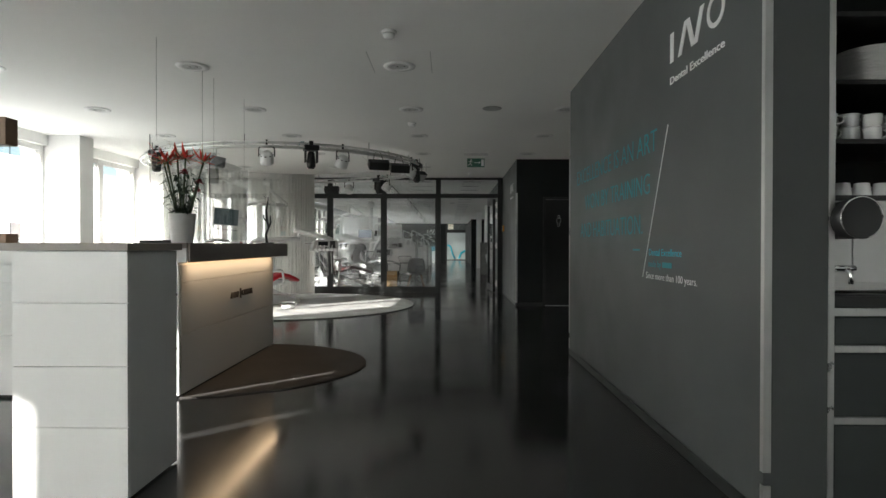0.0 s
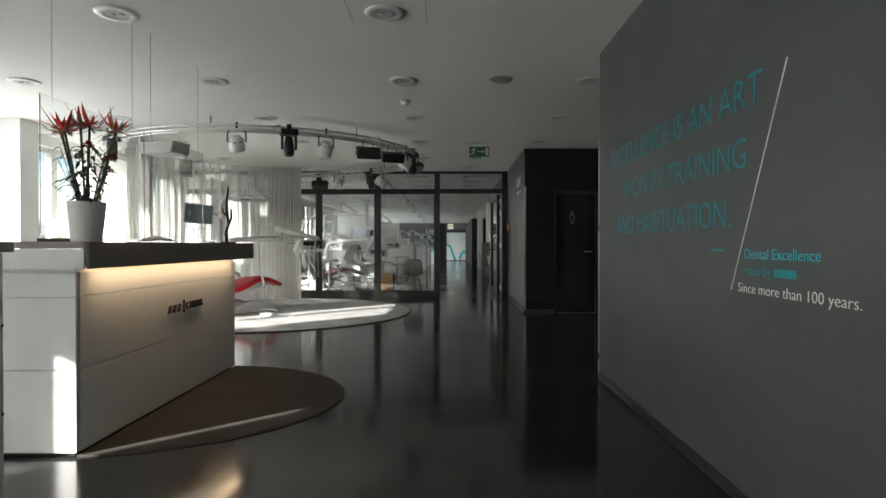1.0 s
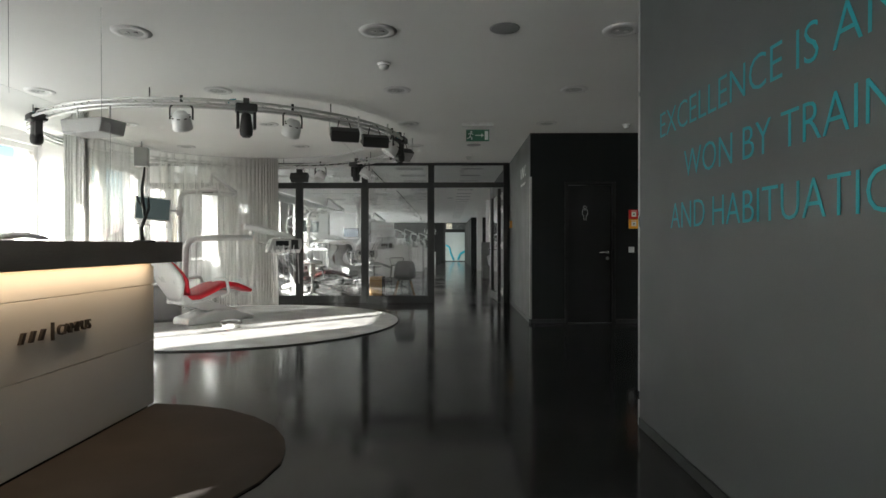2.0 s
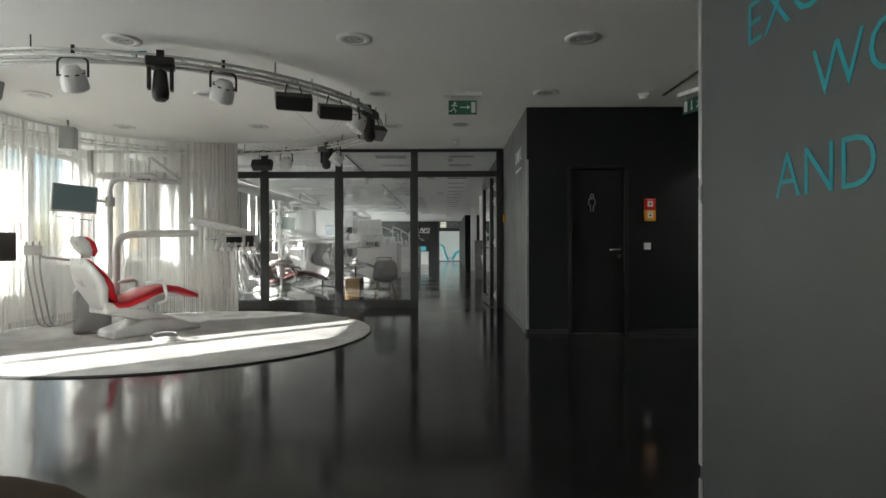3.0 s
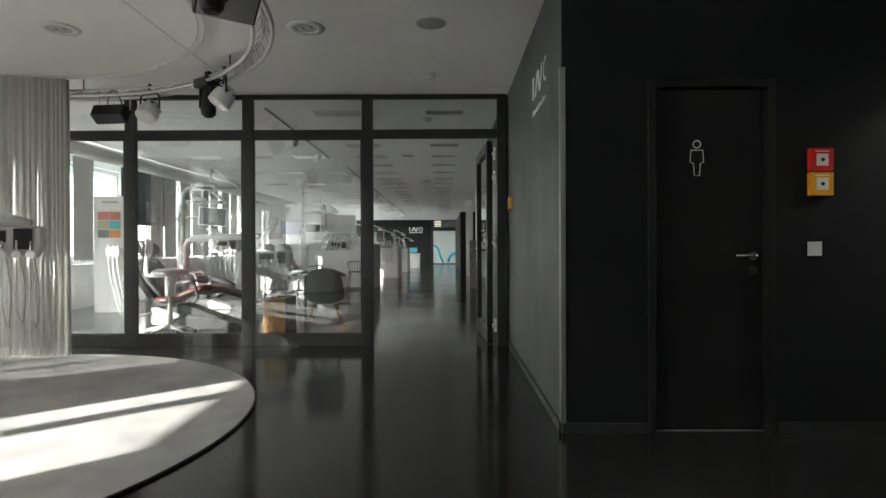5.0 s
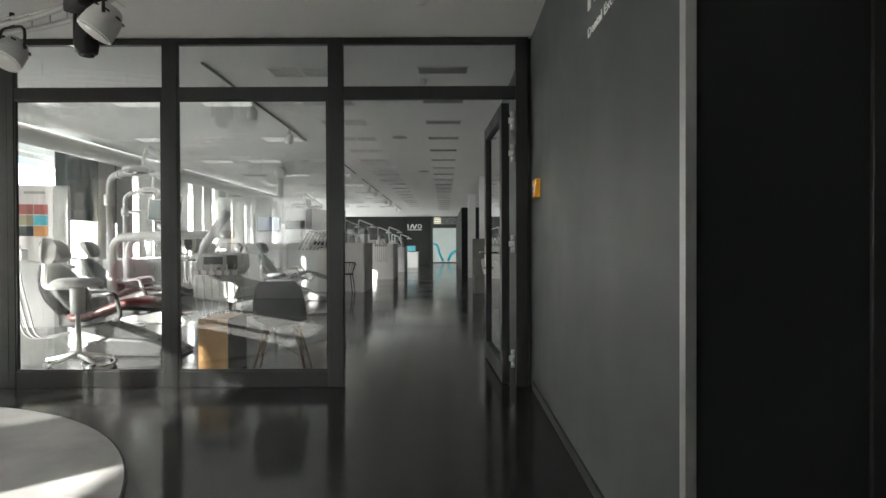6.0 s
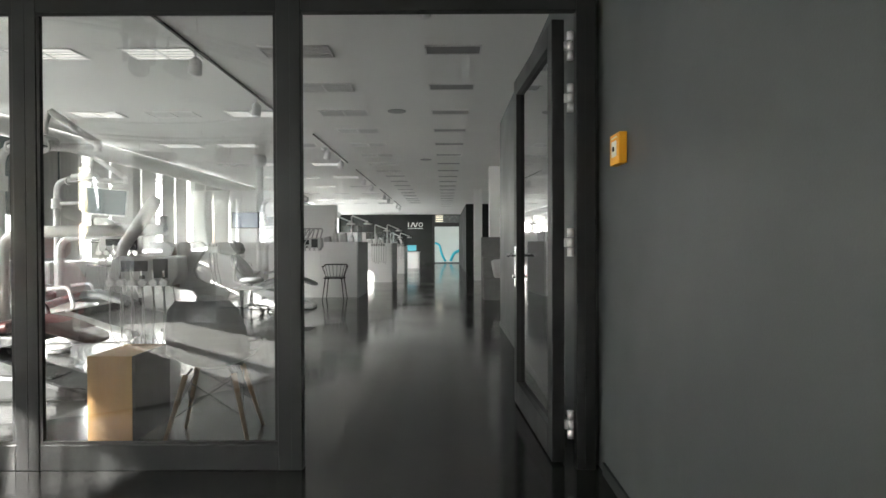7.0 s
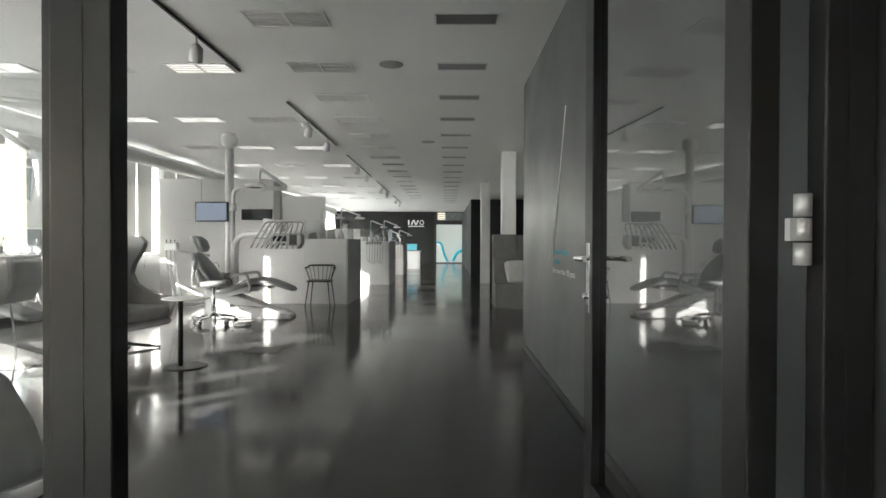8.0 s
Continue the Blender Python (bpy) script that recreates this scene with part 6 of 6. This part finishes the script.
# columns, seat blocks and the far wall
for k, (x, y, w) in enumerate(((1.485, 28.64, 0.25), (1.562, 23.45, 0.26))):
    structure("column_%d" % (k + 1), box(B(), x - w / 2, y, 0, x + w / 2, y + w, H, 0.01), WHITE, "white square column", "column")
steps = thing("seat_blocks", pose(1.25, 22.58, 0), "stepped grey stone-like seat blocks", "seating")
for k, (y0, y1) in enumerate(((0.0, 0.33), (0.332, 0.60), (0.602, 0.85))):
    part("block", box(B(), 0.0, y0, 0.0, 0.42 if k == 2 else 0.9, y1, 0.42 * (k + 1), 0.008), CONCRETE, steps)
part("block", box(B(), 0.424, 0.604, 0.0, 0.9, 0.85, 1.25, 0.008), CONCRETE, steps)
cu = thing("cushion", pose(1.66, 22.80, 0.425, -14, 0, 12), "pale grey cushion leaning on the seat blocks", "cushion")
part("cover", pad(B(), [(-0.2, 0.19), (-0.16, 0.195), (0, 0.2), (0.16, 0.195), (0.2, 0.19)], 0.12, [0.34, 0.38, 0.40, 0.38, 0.34]), CUSHION, cu)
wall_screen(pose(-1.05, 37.45, 0.92), 0.46, 0.29, TEAL_SCREEN, "bright teal screen on the service counter")


# ceiling of the show room
def slot_vent(place):
    t = thing("ceiling_vent", place, "grey rectangular slot vent in the ceiling", "vent", "ceiling vents")
    bm = B()
    for x0, y0, x1, y1 in ((-0.24, -0.11, 0.24, -0.095), (-0.24, 0.095, 0.24, 0.11), (-0.24, -0.095, -0.225, 0.095), (0.225, -0.095, 0.24, 0.095)):
        box(bm, x0, y0, -0.008, x1, y1, 0.0)
    part("rim", bm, WHITE_PLASTIC, t)
    part("backing", box(B(), -0.225, -0.095, -0.002, 0.225, 0.095, 0.0), VENT_DARK, t)
    for k in range(7):
        part("slat", box(B(), -0.225, -0.085 + 0.025 * k, -0.006, 0.225, -0.075 + 0.025 * k, -0.0025), GREY_PLASTIC, t)
    return t


v = slot_vent(pose(0.56, 14.87, H - 0.001))
for k in range(1, 20):
    y = 14.87 + 1.163 * k
    copy_thing(v, pose(0.56, y, H - 0.001))
for k in range(9):
    copy_thing(v, pose(-0.72, 25.2 + 1.163 * k, H - 0.001))


def panel_light(place, label, louvre):
    t = thing("ceiling_panel_light", place, label, "ceiling lamp", "recessed panel lights")
    bm = B()
    for x0, y0, x1, y1 in ((-0.30, -0.15, 0.30, -0.135), (-0.30, 0.135, 0.30, 0.15), (-0.30, -0.135, -0.285, 0.135), (0.285, -0.135, 0.30, 0.135), (-0.01, -0.135, 0.01, 0.135)):
        box(bm, x0, y0, -0.010, x1, y1, 0.0)
    part("rim", bm, WHITE_PLASTIC, t)
    for s in (-1, 1):
        part("mirror_louvre", box(B(), min(s * 0.012, s * 0.283), -0.133, -0.004, max(s * 0.012, s * 0.283), 0.133, 0.0), louvre, t)
        for k in range(1, 4):
            y = -0.133 + 0.0665 * k
            part("louvre_blade", box(B(), min(s * 0.012, s * 0.283), y - 0.002, -0.010, max(s * 0.012, s * 0.283), y + 0.002, -0.0045), ALU, t)
    return t


pl = panel_light(pose(-0.78, 17.2, H - 0.001), "recessed rectangular ceiling light with mirror louvre, switched off", ALU)
# not switched on: the louvre's glow imitates reflected window light
reflecting = panel_light(pose(-1.95, 16.1, H - 0.001), "recessed rectangular ceiling light, its window reflection given as a white glow", LOUVRE_REFLECTION)
for k in range(9):
    if k != 2:
        copy_thing(pl, pose(-0.78, 14.9 + 1.163 * k, H - 0.001))
for x in (-1.95, -2.95, -3.9):
    for k in range(9):
        if (x, k) != (-1.95, 0):
            copy_thing(reflecting if (k + int(-x)) % 3 else pl, pose(x, 16.1 + 2.326 * k, H - 0.001))


def track(x, y0, y1):
    t = thing("track_light", pose(x, y0, H - 0.001), "black ceiling track with white spotlights", "track light", "track lights")
    part("rail", box(B(), -0.012, 0, -0.018, 0.012, y1 - y0, 0.0, 0.002), BLACK, t)
    for k in range(2):
        y = (y1 - y0) * (0.35 + 0.4 * k)
        bm = B()
        tube(bm, [(0, y, -0.018), (0, y, -0.10)], 0.01, 8)
        arm = part("spot_arm", bm, WHITE_PLASTIC, t)
        sp2 = part("spot_head", lathe(B(), [(0.055, -0.08), (0.056, -0.07), (0.05, 0.03), (0.02, 0.06)], 18), WHITE_PLASTIC, arm)
        sp2.matrix_basis = pose(0, y, -0.14, 30, 20, 0)
    return t


for y0, y1 in ((14.6, 18.5), (19.75, 22.8), (23.9, 27.5), (28.6, 32.2), (33.4, 37.0)):
    track(-1.6 if y0 < 15 else -1.48, y0, y1)
hatch = solid("floor_hatch", box(B(), -0.17, -0.17, 0.0, 0.17, 0.17, 0.003), STEEL, "square steel floor box lid", "floor box")
hatch.location = (-1.45, 18.79, 0.0)

# the motto's second graphic, on the show room's wall
mark = thing("wall_lettering", pose(0, 0, 0), "white slanting stroke and small white lettering on the grey wall", "lettering")
bm = B()
tube(bm, [(WX, 17.38, 0.93), (WX, 16.88, 2.06)], 0.004, 6)
part("stroke", bm, WHITE_LETTERS, mark)
lettering("Since more than 100 years.", 0.775, 0.042, WHITE_LETTERS, facing_west(WX, 17.33, 0.885), mark, depth=0.0015, thin=-0.01)
lettering("made by", 0.22, 0.042, TEAL, facing_west(WX, 17.30, 0.955), mark, depth=0.0015, thin=-0.012)
lettering("Dental Excellence", 0.53, 0.043, TEAL, facing_west(WX, 17.28, 1.025), mark, depth=0.0015)
